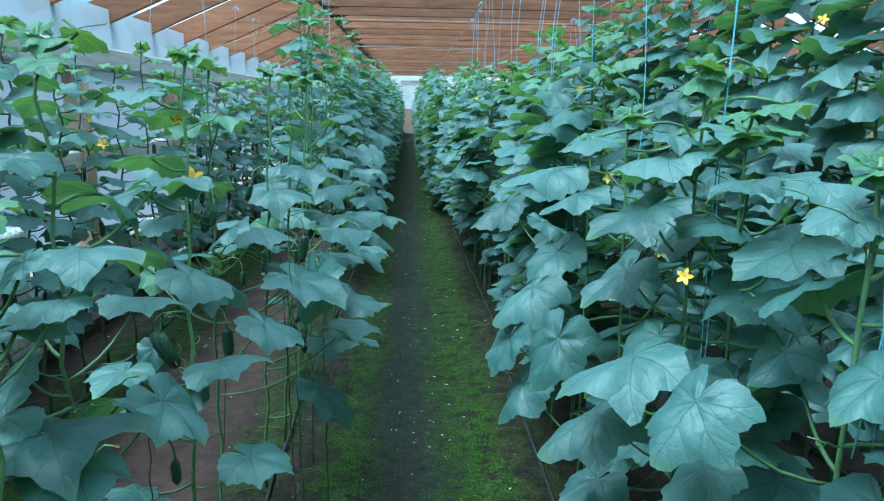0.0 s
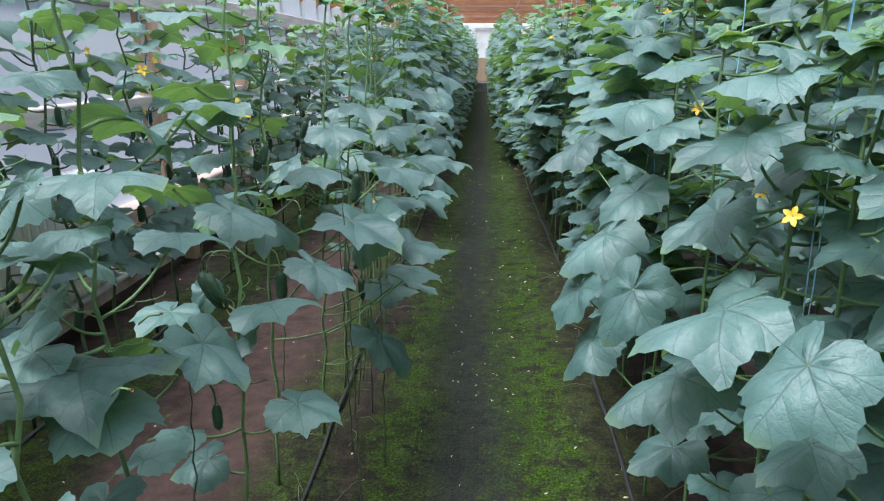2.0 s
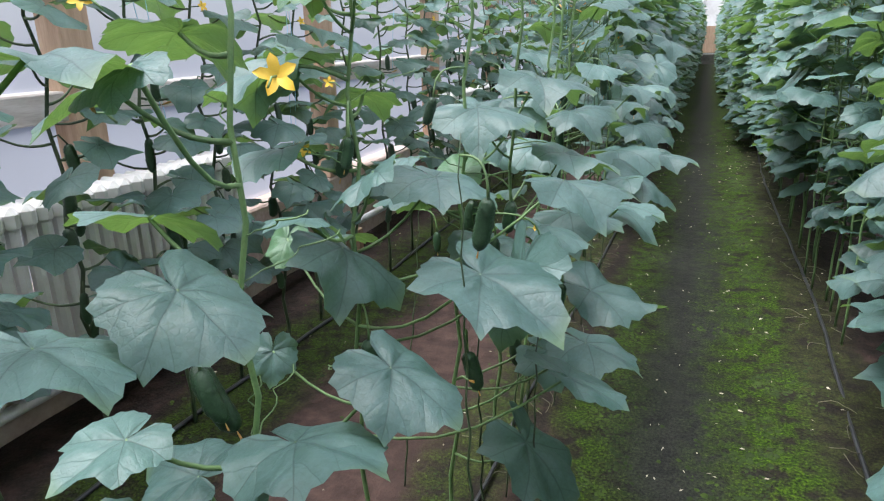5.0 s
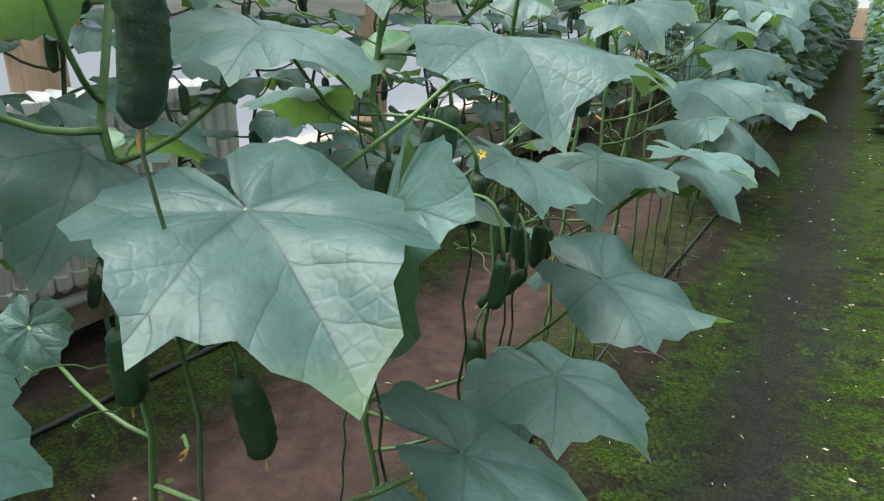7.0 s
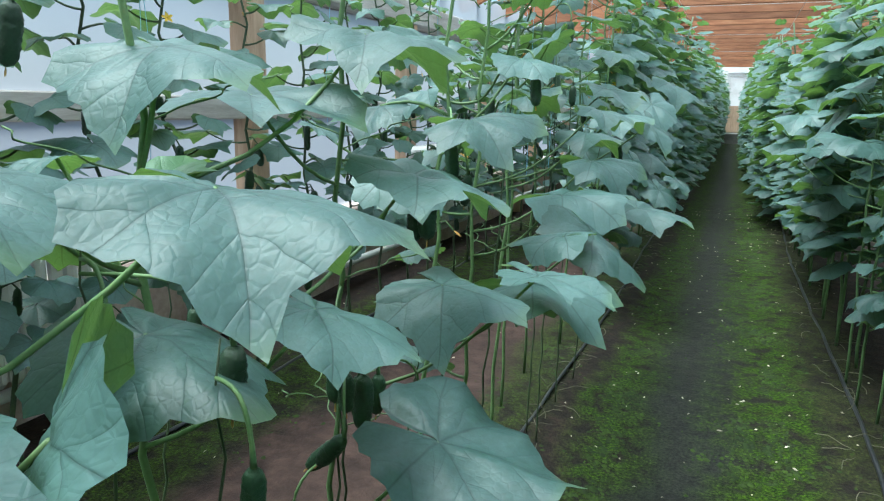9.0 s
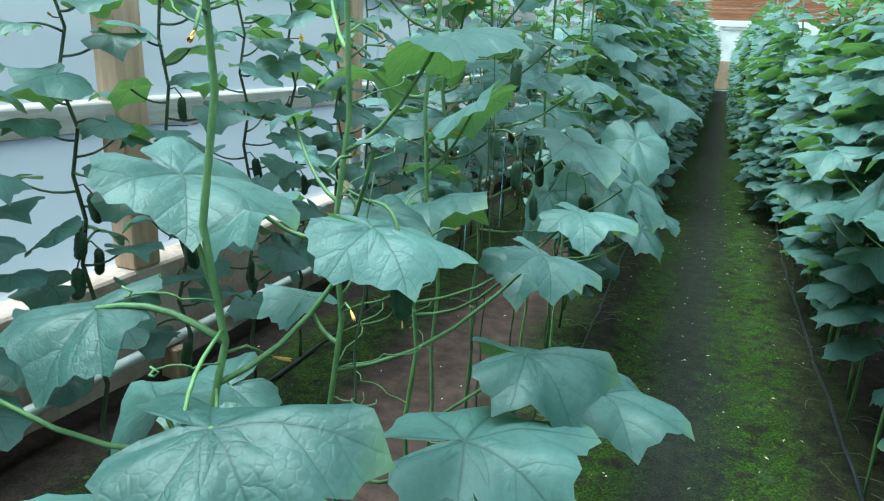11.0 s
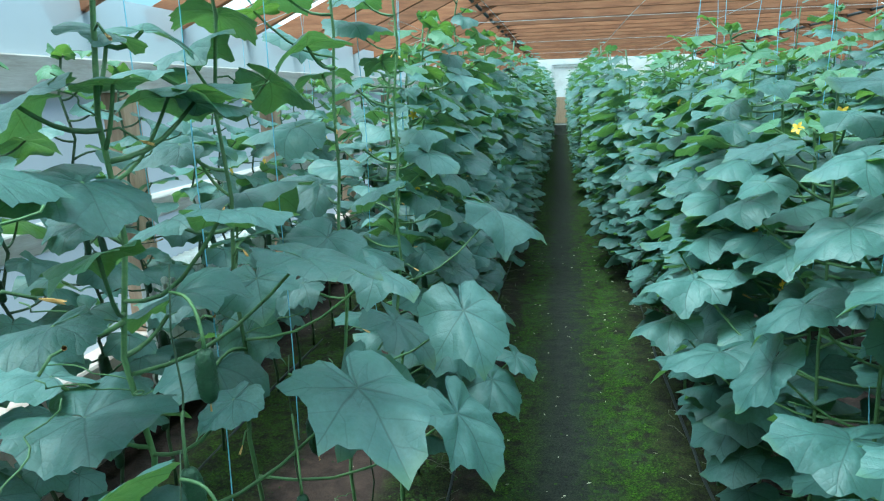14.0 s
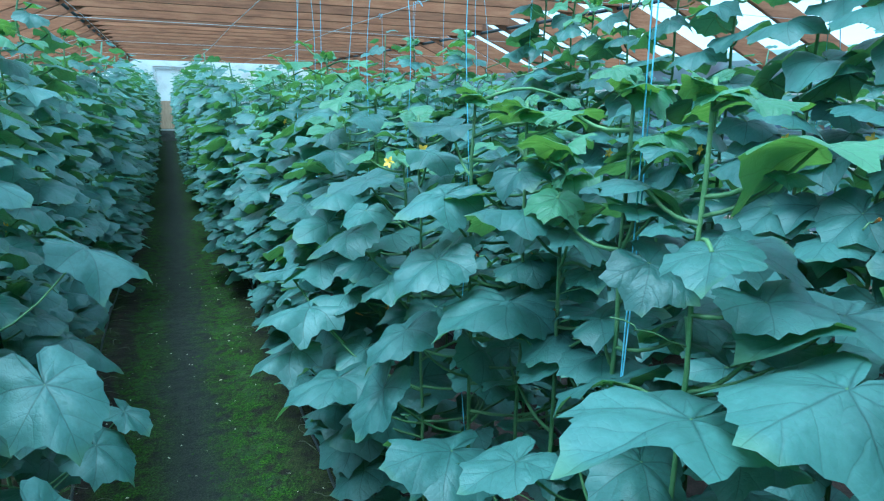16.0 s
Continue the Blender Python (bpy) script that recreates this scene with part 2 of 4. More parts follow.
def soil_material():
    """Bare trodden path, moss along both its edges and along the drip lines, brown beds."""
    m, N, L, P = mat("soil_and_moss")
    co = nd(N, L, "TexCoord").outputs["Object"]
    sx = nd(N, L, "SeparateXYZ", co).outputs[0]
    wob = nd(N, L, "TexNoise", co, None, 2.2, 4.0, 0.6).outputs[0]
    mid = nd(N, L, "TexNoise", co, None, 14.0, 5.0, 0.65).outputs[0]
    fine = nd(N, L, "TexNoise", co, None, 110.0, 4.0, 0.7).outputs[0]
    xw = math_n(N, L, "ADD", sx, math_n(N, L, "MULTIPLY", math_n(N, L, "SUBTRACT", wob, 0.5), 0.34))
    xw = math_n(N, L, "ADD", xw, math_n(N, L, "MULTIPLY", math_n(N, L, "SUBTRACT", mid, 0.5), 0.16))
    # Soil outside the bed strip is darkened to stand in for the rows' shade.
    soil = ramp(N, L, mid, [(0.34, (0.004, 0.0028, 0.0024)), (0.5, (0.015, 0.009, 0.0075)), (0.7, (0.055, 0.03, 0.025))])
    soil = mixc(N, L, 0.35, soil, ramp(N, L, fine, [(0.38, (0.004, 0.003, 0.0025)), (0.68, (0.06, 0.042, 0.034))]))
    bed = nd(N, L, "MapRange", math_n(N, L, "ABSOLUTE", math_n(N, L, "ADD", xw, 0.9)), 0.14, 0.34, 0.75, 0.0).outputs[0]
    soil = mixc(N, L, bed, soil, ramp(N, L, mid, [(0.3, (0.035, 0.021, 0.0175)), (0.7, (0.1, 0.061, 0.05))]))
    grey = ramp(N, L, mid, [(0.3, (0.006, 0.0064, 0.0058)), (0.7, (0.027, 0.026, 0.023))])
    grey = mixc(N, L, 0.3, grey, ramp(N, L, fine, [(0.38, (0.008, 0.0088, 0.0075)), (0.72, (0.1, 0.096, 0.085))]))
    moss = ramp(N, L, fine, [(0.36, (0.003, 0.009, 0.001)), (0.53, (0.034, 0.072, 0.002)), (0.7, (0.11, 0.19, 0.005))])

    def band(c, w, soft):
        a = math_n(N, L, "ABSOLUTE", math_n(N, L, "SUBTRACT", xw, c))
        return nd(N, L, "MapRange", a, w, w + soft, 1.0, 0.0).outputs[0]

    mm = math_n(N, L, "MAXIMUM", band(0.29, 0.14, 0.12), math_n(N, L, "MULTIPLY", band(-0.14, 0.09, 0.12), 0.9))
    mm = math_n(N, L, "MAXIMUM", mm, math_n(N, L, "MULTIPLY", band(-1.42, 0.14, 0.14), 0.75))
    mm = math_n(N, L, "MAXIMUM", mm, math_n(N, L, "MULTIPLY", band(-0.52, 0.07, 0.1), 0.5))
    mm = math_n(N, L, "MAXIMUM", mm, math_n(N, L, "MULTIPLY", band(0.55, 0.1, 0.12), 0.35))
    br = nd(N, L, "MapRange", mid, 0.38, 0.56, 0.05, 1.0).outputs[0]
    mm = math_n(N, L, "MULTIPLY", mm, br)
    tread = band(0.06, 0.09, 0.15)
    mm = math_n(N, L, "MULTIPLY", mm, math_n(N, L, "SUBTRACT", 1.0, math_n(N, L, "MULTIPLY", tread, 0.72)))
    col = mixc(N, L, tread, soil, grey)
    col = mixc(N, L, mm, col, moss)
    L.new(col, P.inputs["Base Color"])
    P.inputs["Roughness"].default_value = 0.9
    P.inputs["Specular IOR Level"].default_value = 0.25
    h = math_n(N, L, "ADD", math_n(N, L, "MULTIPLY", mid, 1.0), math_n(N, L, "MULTIPLY", fine, math_n(N, L, "ADD", 0.3, mm)))
    b = nd(N, L, "Bump", 0.7, 0.02)
    L.new(h, b.inputs["Height"])
    L.new(b.outputs[0], P.inputs["Normal"])
    return m


SOIL = soil_material()


# ---- mesh helpers ----
def mesh_of(name, verts, faces, material, smooth=True, uvs=None):
    me = bpy.data.meshes.new(name)
    me.from_pydata([tuple(v) for v in verts], [], faces)
    me.materials.append(material)
    if smooth:
        me.polygons.foreach_set("use_smooth", [True] * len(me.polygons))
    if uvs is not None:
        lay = me.uv_layers.new(name="blade")
        idx = np.empty(len(me.loops), dtype=np.int32)
        me.loops.foreach_get("vertex_index", idx)
        lay.data.foreach_set("uv", np.asarray(uvs, dtype=np.float32)[idx].ravel())
    me.update()
    return me


def part(name, me, parent, m=None, label=""):
    ob = new(name, me)
    ob.parent = parent
    if m is not None:
        ob.matrix_basis = m
    if label:
        ob["label"] = label
    return ob


def box_geo(lo, hi, bev=0.0):
    bm = bmesh.new()
    bmesh.ops.create_cube(bm, size=1.0)
    for v in bm.verts:
        v.co = Vector([(lo[i] + hi[i]) / 2 + v.co[i] * (hi[i] - lo[i]) for i in range(3)])
    if bev:
        bmesh.ops.bevel(bm, geom=bm.edges[:], offset=bev, segments=1, affect="EDGES")
    v = [tuple(x.co) for x in bm.verts]
    bm.verts.index_update()
    f = [[x.index for x in p.verts] for p in bm.faces]
    bm.free()
    return v, f


def join_geo(pieces):
    V, F = [], []
    for v, f in pieces:
        o = len(V)
        V += list(v)
        F += [[i + o for i in p] for p in f]
    return V, F


def moved(geo, m):
    return [tuple(m @ Vector(v)) for v in geo[0]], geo[1]


def tube(path, radii, sides=6, cap=True):
    """A tube along a path of points, with a radius at each."""
    path = [Vector(p) for p in path]
    V, F = [], []
    for i, p in enumerate(path):
        d = (path[min(i + 1, len(path) - 1)] - path[max(i - 1, 0)])
        d = d.normalized() if d.length > 1e-9 else Vector((0, 0, 1))
        side = d.cross(Vector((0.31, 0.17, 0.93)) if abs(d.z) < 0.9 else Vector((1, 0.1, 0))).normalized()
        up = side.cross(d)
        r = radii[i] if hasattr(radii, "__len__") else radii
        for k in range(sides):
            a = 2 * math.pi * k / sides
            V.append(tuple(p + r * (math.cos(a) * side + math.sin(a) * up)))
    for i in range(len(path) - 1):
        for k in range(sides):
            a, b = i * sides + k, i * sides + (k + 1) % sides
            F.append([a, b, b + sides, a + sides])
    if cap:
        F.append(list(range(sides))[::-1])
        F.append([(len(path) - 1) * sides + k for k in range(sides)])
    return V, F


def thing(name, geo, material, label, category, kind="", group="", smooth=False):
    return tagged(new(name, mesh_of(name, *geo, material, smooth)), label, category, group, kind)


# ---- the shell of the greenhouse ----
WX, EX = -1.97, 5.5          # inner faces of the two long walls
Y0, Y1 = -2.5, 28.0          # inner faces of the two end walls
FLAT, EAVE = 2.57, 2.02        # undersides of the flat joists and of the rafters at the eaves
KL, KR = -0.8, 4.25          # lines where the flat roof turns into the slopes


def ground():
    V, F = [], []
    xs = [-400, -60, -8] + [-2.3 + i * 0.075 for i in range(int(9.3 / 0.075))] + [8, 60, 400]
    ys = [-400, -60, -6] + [-2.6 + j * 0.12 for j in range(110)] + [12, 15, 20, 25, 28.3, 60, 400]
    for y in ys:
        for x in xs:
            z = 0.0
            if -2.3 < x < 7 and -2.6 < y < 28:
                z = 0.02 * noise.noise((x * 1.7, y * 1.7, 0.0)) + 0.008 * noise.noise((x * 7, y * 7, 3.0))
                z += 0.02 * min(1.0, max(0.0, (abs(x) - 0.3) / 0.2))
            V.append((x, y, z))
    w = len(xs)
    for j in range(len(ys) - 1):
        for i in range(w - 1):
            F.append([j * w + i, j * w + i + 1, (j + 1) * w + i + 1, (j + 1) * w + i])
    return thing("ground", (V, F), SOIL, "bare brown soil with a trodden path edged in green moss", "ground", "structure", smooth=True)


ground()


def ceiling():
    """Joists on edge under the flat roof, and rafters on both slopes, each pair nailed to its joist."""
    geo = []
    y = Y0 + 0.3
    rng = random.Random(4)
    while y < Y1 - 0.2:
        dz = rng.uniform(-0.015, 0.015)
        geo.append(box_geo((KL - 0.15, y, FLAT + dz), (KR + 0.15, y + 0.045, FLAT + 0.185 + dz), 0.004))
        for kx, wx in ((KL, WX - 0.25), (KR, EX + 0.25)):
            run, drop = wx - kx, FLAT - EAVE + 0.08
            a = math.atan2(drop, abs(run))
            ln = math.hypot(run, drop) + 0.1
            g = box_geo((0, 0, 0), (ln, 0.045, 0.185), 0.004)
            m = Matrix.Translation((kx - math.copysign(0.05, run), y + 0.047, FLAT + 0.01 + dz)) @ Matrix.Rotation(0 if run > 0 else math.pi, 4, "Z") @ Matrix.Rotation(a, 4, "Y")
            if run < 0:
                m = Matrix.Translation((0, 0.045, 0)) @ m
            geo.append(moved(g, m))
        y += 0.82
    return thing("ceiling", join_geo(geo), TIMBER, "open ceiling of reddish sawn timber joists on edge", "ceiling", "structure")


ceiling()


def roof_film():
    V = [(WX - 0.3, Y0, EAVE + 0.14), (KL, Y0, FLAT + 0.215), (KR, Y0, FLAT + 0.215), (EX + 0.3, Y0, EAVE + 0.14)]
    V += [(x, Y1, z) for x, _, z in V]
    F = [[i, i + 1, i + 5, i + 4] for i in range(3)]
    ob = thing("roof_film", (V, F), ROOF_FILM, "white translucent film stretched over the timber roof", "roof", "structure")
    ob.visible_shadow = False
    return ob


roof_film()
for kx in (KL - 0.16, KR + 0.16):
    thing("purlin", tube([(kx, Y0, FLAT - 0.02), (kx, Y1, FLAT - 0.02)], 0.022, 8), DARKPIPE, "dark steel purlin pipe under the rafters", "purlin", "structure", smooth=True)


def long_wall(name, x, out):
    """Whitewashed plinth wall, plank sill, timber posts, film between them, top plate."""
    x2 = x + out * 0.2
    lo, hi = sorted((x, x2))
    w = thing(name, box_geo((lo, Y0, -0.1), (hi, Y1, 0.46), 0.01), PLASTER, "low pinkish plastered base wall with damp stains", "wall", "structure")
    a, b = sorted((x - out * 0.03, x2))
    thing("rail", box_geo((a + 0.04, Y0, 1.0), (b - 0.06, Y1, 1.1), 0.006), PALEWOOD, "faded pale plank rail between the wall posts", "rail", "structure")
    thing("top_plate", box_geo((a + 0.02, Y0, 1.62), (b - 0.02, Y1, 1.76), 0.006), PALEWOOD, "faded pale timber top plate under the rafters", "beam", "structure")
    y = -2.3
    while y < Y1 - 0.2:
        p, q = sorted((x + out * 0.0, x + out * 0.11))
        thing("post", box_geo((p, y, 0.462), (q, y + 0.13, 1.618), 0.006), POSTWOOD, "weathered timber wall post", "post", "structure", "posts of the long walls")
        y += 1.67
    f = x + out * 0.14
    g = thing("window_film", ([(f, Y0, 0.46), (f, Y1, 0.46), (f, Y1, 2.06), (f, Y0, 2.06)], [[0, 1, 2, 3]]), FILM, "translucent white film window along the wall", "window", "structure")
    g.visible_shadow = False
    return w


long_wall("wall_west", WX, -1)
long_wall("wall_east", EX, 1)


def end_wall(name, y, out, doorway):
    y2 = y + out * 0.2
    lo, hi = sorted((y, y2))
    segs = [((WX - 0.25, lo, -0.1), (EX + 0.25, hi, 2.72))]
    if doorway:
        a, b, top = doorway
        segs = [((WX - 0.25, lo, -0.1), (a, hi, 2.72)), ((b, lo, -0.1), (EX + 0.25, hi, 2.72)), ((a, lo, top), (b, hi, 2.72))]
    return thing(name, join_geo([box_geo(*s) for s in segs]), PAINT, "whitewashed end wall of the greenhouse", "wall", "structure")


DOOR = (-0.3, 0.7, 2.42)
end_wall("wall_north", Y1, 1, DOOR)
end_wall("wall_south", Y0, -1, None)


# ---- leaves, fruits and flowers ----
LOBES = [(0, 1.0), (7, 0.92), (24, 0.78), (41, 0.77), (52, 0.89), (62, 0.77), (84, 0.67), (101, 0.7), (111, 0.77), (121, 0.68), (142, 0.6), (158, 0.54), (170, 0.36), (180, 0.08)]


def leaf_geo(rng, rings, spokes, droop, cup, wave):
    """A shallow five-lobed toothed blade; its petiole joins at the origin and its tip is at y = 1."""
    an, ra = zip(*LOBES)
    jit = [rng.uniform(0.93, 1.07) for _ in range(len(an) * 2)]
    ph = [rng.uniform(0, 6.3) for _ in range(4)]
    V, U = [(0, 0, 0)], [(0.5, 0.5)]
    for i in range(1, rings + 1):
        q = (i / rings) ** 0.85
        for k in range(spokes):
            th = -180 + 360 * (k + 0.5) / spokes
            side = 0 if th < 0 else len(an)
            r = float(np.interp(abs(th), an, [a * jit[side + n] for n, a in enumerate(ra)]))
            if i == rings:
                r *= 1.0 + (0.035 if k % 2 else -0.02)
            t = radians(th)
            rr = r * q
            x, y = rr * math.sin(t), rr * math.cos(t)
            fold = abs(math.sin(t * 180 / 54 * 1.0))
            z = 0.5 * droop * (rr - rr ** 2) * (0.5 + 0.5 * math.cos(t)) - droop * x * x * 0.8 + cup * abs(x) * (1 - 0.5 * abs(x)) - 0.25 * droop * min(0.0, y) ** 2
            z += wave * rr ** 1.5 * math.sin(3 * t + ph[0]) + wave * 0.7 * rr ** 2 * math.sin(7 * t + ph[1])
            z += 0.065 * fold * rr * (1.1 - rr) + 0.02 * math.sin(9 * rr + ph[2]) * math.sin(5 * t + ph[3])
            V.append((x, y, z))
            U.append((x / 4 + 0.5, y / 4 + 0.5))
    F = []
    for k in range(spokes - 1):
        F.append([0, 1 + k + 1, 1 + k])
    for i in range(rings - 1):
        a = 1 + i * spokes
        for k in range(spokes - 1):
            F.append([a + k, a + k + 1, a + spokes + k + 1, a + spokes + k])
    return V, F, U


rngL = random.Random(11)
FINE = []
for n in range(16):
    v, f, u = leaf_geo(rngL, 6, 46, rngL.uniform(0.2, 0.75), rngL.uniform(-0.22, 0.2), rngL.uniform(0.05, 0.13))
    FINE.append((mesh_of("leaf", v, f, LEAF, True, u), mesh_of("leaf", v, f, YOUNG_OR_LIT, True, u)))
MID = []
for n in range(16):
    v, f, u = leaf_geo(rngL, 4, 30, rngL.uniform(0.25, 0.85), rngL.uniform(-0.3, 0.2), rngL.uniform(0.06, 0.15))
    MID.append((mesh_of("leaf", v, f, LEAF, True, u), mesh_of("leaf", v, f, YOUNG_OR_LIT, True, u)))
COARSE = [leaf_geo(rngL, 2, 20, rngL.uniform(0.2, 0.5), rngL.uniform(-0.15, 0.1), rngL.uniform(0.03, 0.08)) for n in range(6)]


def leaf_pose(base, tip, roll=0.0, broad=1.0):
    """Blade from the petiole's end to its tip, its face as near upwards as it can be."""
    base, tip = Vector(base), Vector(tip)
    y = (tip - base)
    ln = y.length
    y.normalize()
    z = Vector((0, 0, 1)) - y * y.z
    if z.length < 0.05:
        z = Vector((0.3, 0.1, 0.9)) - y * y.dot(Vector((0.3, 0.1, 0.9)))
    z.normalize()
    z = Matrix.Rotation(radians(roll), 3, y) @ z
    x = y.cross(z)
    m = Matrix((x, y, z)).transposed().to_4x4()
    return Matrix.Translation(base) @ m @ Matrix.Diagonal((ln * broad, ln, ln, 1.0))


def fruit_mesh(name, length, rad, rng):
    V, F = [], []
    rows, sides = 25, 18
    bend = rng.uniform(-0.06, 0.06)
    for i in range(rows):
        t = i / (rows - 1)
        r = rad * (max(0.0, 1 - (2 * t - 1) ** 6) ** 0.5 * (0.9 + 0.12 * math.sin(math.pi * t)) if 0 < t < 1 else 0.18)
        for k in range(sides):
            a = 2 * math.pi * k / sides
            w = 1 + 0.03 * math.cos(5 * a) + (rng.uniform(0.05, 0.13) if rng.random() < 0.22 else rng.uniform(-0.03, 0.01))
            V.append((r * w * math.cos(a) + bend * length * math.sin(math.pi * t), r * w * math.sin(a), -length * t))
    for i in range(rows - 1):
        for k in range(sides):
            a, b = i * sides + k, i * sides + (k + 1) % sides
            F.append([a, b, b + sides, a + sides])
    F += [list(range(sides)), [(rows - 1) * sides + k for k in range(sides)][::-1]]
    return mesh_of(name, V, F, FRUIT)


def flower_mesh(material, open_):
    V, F = [], []
    for p in range(5):
        a = 2 * math.pi * p / 5
        o = len(V)
        for t, w, z in ((0.05, 0.12, 0.0), (0.35, 0.26, 0.12), (0.7, 0.24, 0.2), (1.0, 0.02, 0.12)):
            rr = t * open_
            w = w * (0.35 + 0.65 * open_)
            zz = z + (1 - open_) * t * 1.7
            for s in (-1, 0, 1):
                x, y = rr * math.cos(a) - s * w * math.sin(a), rr * math.sin(a) + s * w * math.cos(a)
                V.append((x, y, zz + (0.05 if s else 0.0)))
        for i in range(3):
            for s in range(2):
                k = o + i * 3 + s
                F.append([k, k + 1, k + 4, k + 3])
    return mesh_of("flower", V, F, material)


rngF = random.Random(5)
FRUITS = [fruit_mesh("cucumber", 1.0, r, rngF) for r in (0.17, 0.19, 0.16)]
SMALLFRUIT = [fruit_mesh("young_cucumber", 1.0, 0.13, rngF)]
FLOWER = flower_mesh(PETAL, 1.0)
BUD = flower_mesh(WILT, 0.16)


def petiole(node, base, rad, rng):
    node, base = Vector(node), Vector(base)
    ln = (base - node).length
    pts = []
    for i in range(6):
        t = i / 5
        p = node.lerp(base, t)
        p.z += 0.12 * ln * math.sin(math.pi * t) * (-1 if base.z > node.z + 0.02 else 1)
        pts.append(p)
    return tube(pts, [rad * (1.15 - 0.3 * i / 5) for i in range(6)], 6)


def stem_path(foot, top, wiggle, rng, n=14):
    foot, top = Vector(foot), Vector(top)
    pts = []
    for i in range(n):
        t = i / (n - 1)
        p = foot.lerp(top, t)
        s = (1 if i % 2 else -1) * wiggle
        p += Vector((s * 0.6 + rng.uniform(-wiggle, wiggle) * 0.5, s + rng.uniform(-wiggle, wiggle) * 0.5, 0)) * min(1.0, 4 * t)
        pts.append(p)
    return pts


def on_path(pts, z):
    for a, b in zip(pts, pts[1:]):
        if a.z <= z <= b.z:
            return a.lerp(b, (z - a.z) / max(1e-6, b.z - a.z))
    return pts[-1] if z > pts[-1].z else pts[0]


def add_leaf(root, base, tip, roll, young_or_lit, rng, fine=True, broad=1.0):
    me = (FINE if fine else MID)[rng.randrange(16)][1 if young_or_lit else 0]
    return part("leaf", me, root, leaf_pose(base, tip, roll, broad))


def add_fruit(root, at, length, rng, small=False):
    me = rng.choice(SMALLFRUIT if small else FRUITS)
    m = Matrix.Translation(at) @ pose(0, 0, 0, rng.uniform(-10, 10), rng.uniform(-10, 10), rng.uniform(0, 360)) @ Matrix.Scale(length, 4)
    return part("cucumber", me, root, m, "dark green warty cucumber")


def add_flower(root, at, size, rng, wilted=False, face=(1, 0, 0.5)):
    q = Vector(face).to_track_quat("Z", "Y").to_matrix().to_4x4()
    return part("flower", BUD if wilted else FLOWER, root, Matrix.Translation(at) @ q @ Matrix.Rotation(rng.uniform(0, 6), 4, "Z") @ Matrix.Scale(size, 4), "wilted orange flower" if wilted else "open yellow five-petalled flower")


def random_leaves(rng, pts, low, high, step, reach, aisle, size, bias):
    """Leaves up a stem in turn round it, more of them towards the light of the aisle (+x)."""
    out = []
    z, k = low, rng.randrange(5)
    while z < high:
        t = (z - low) / max(0.01, high - low)
        a = k * radians(137.5) + rng.uniform(-0.4, 0.4)
        d = Vector((math.cos(a) + bias, math.sin(a), 0)).normalized()
        node = on_path(pts, z)
        rr = reach * rng.uniform(0.7, 1.15) * (1 - 0.45 * max(0, t - 0.6) / 0.4)
        base = node + d * rr + Vector((0, 0, rr * rng.uniform(0.1, 0.55)))
        s = size * rng.uniform(0.75, 1.12) * (1 - 0.55 * max(0, t - 0.75) / 0.25)
        dip = rng.uniform(-0.8, -0.05) if d.x > 0.2 else rng.uniform(-0.5, 0.15)
        turn = Matrix.Rotation(rng.uniform(-0.7, 0.7), 3, "Z")
        tip = base + (turn @ d + Vector((0, 0, dip))).normalized() * s
        out.append((node, base, tip, rng.uniform(-22, 22), t > 0.92))
        z += step * rng.uniform(0.75, 1.25)
        k += 1
    return out


GROUPS = {"w2": "plants along the wall", "w1": "plants on the west of the path", "e1": "plants on the east of the path", "e2": "plants in the further rows"}


def plant_label(h):
    return "tall green cucumber vine tied to a blue twine" if h > 1.6 else "leafy green cucumber vine growing up a twine"


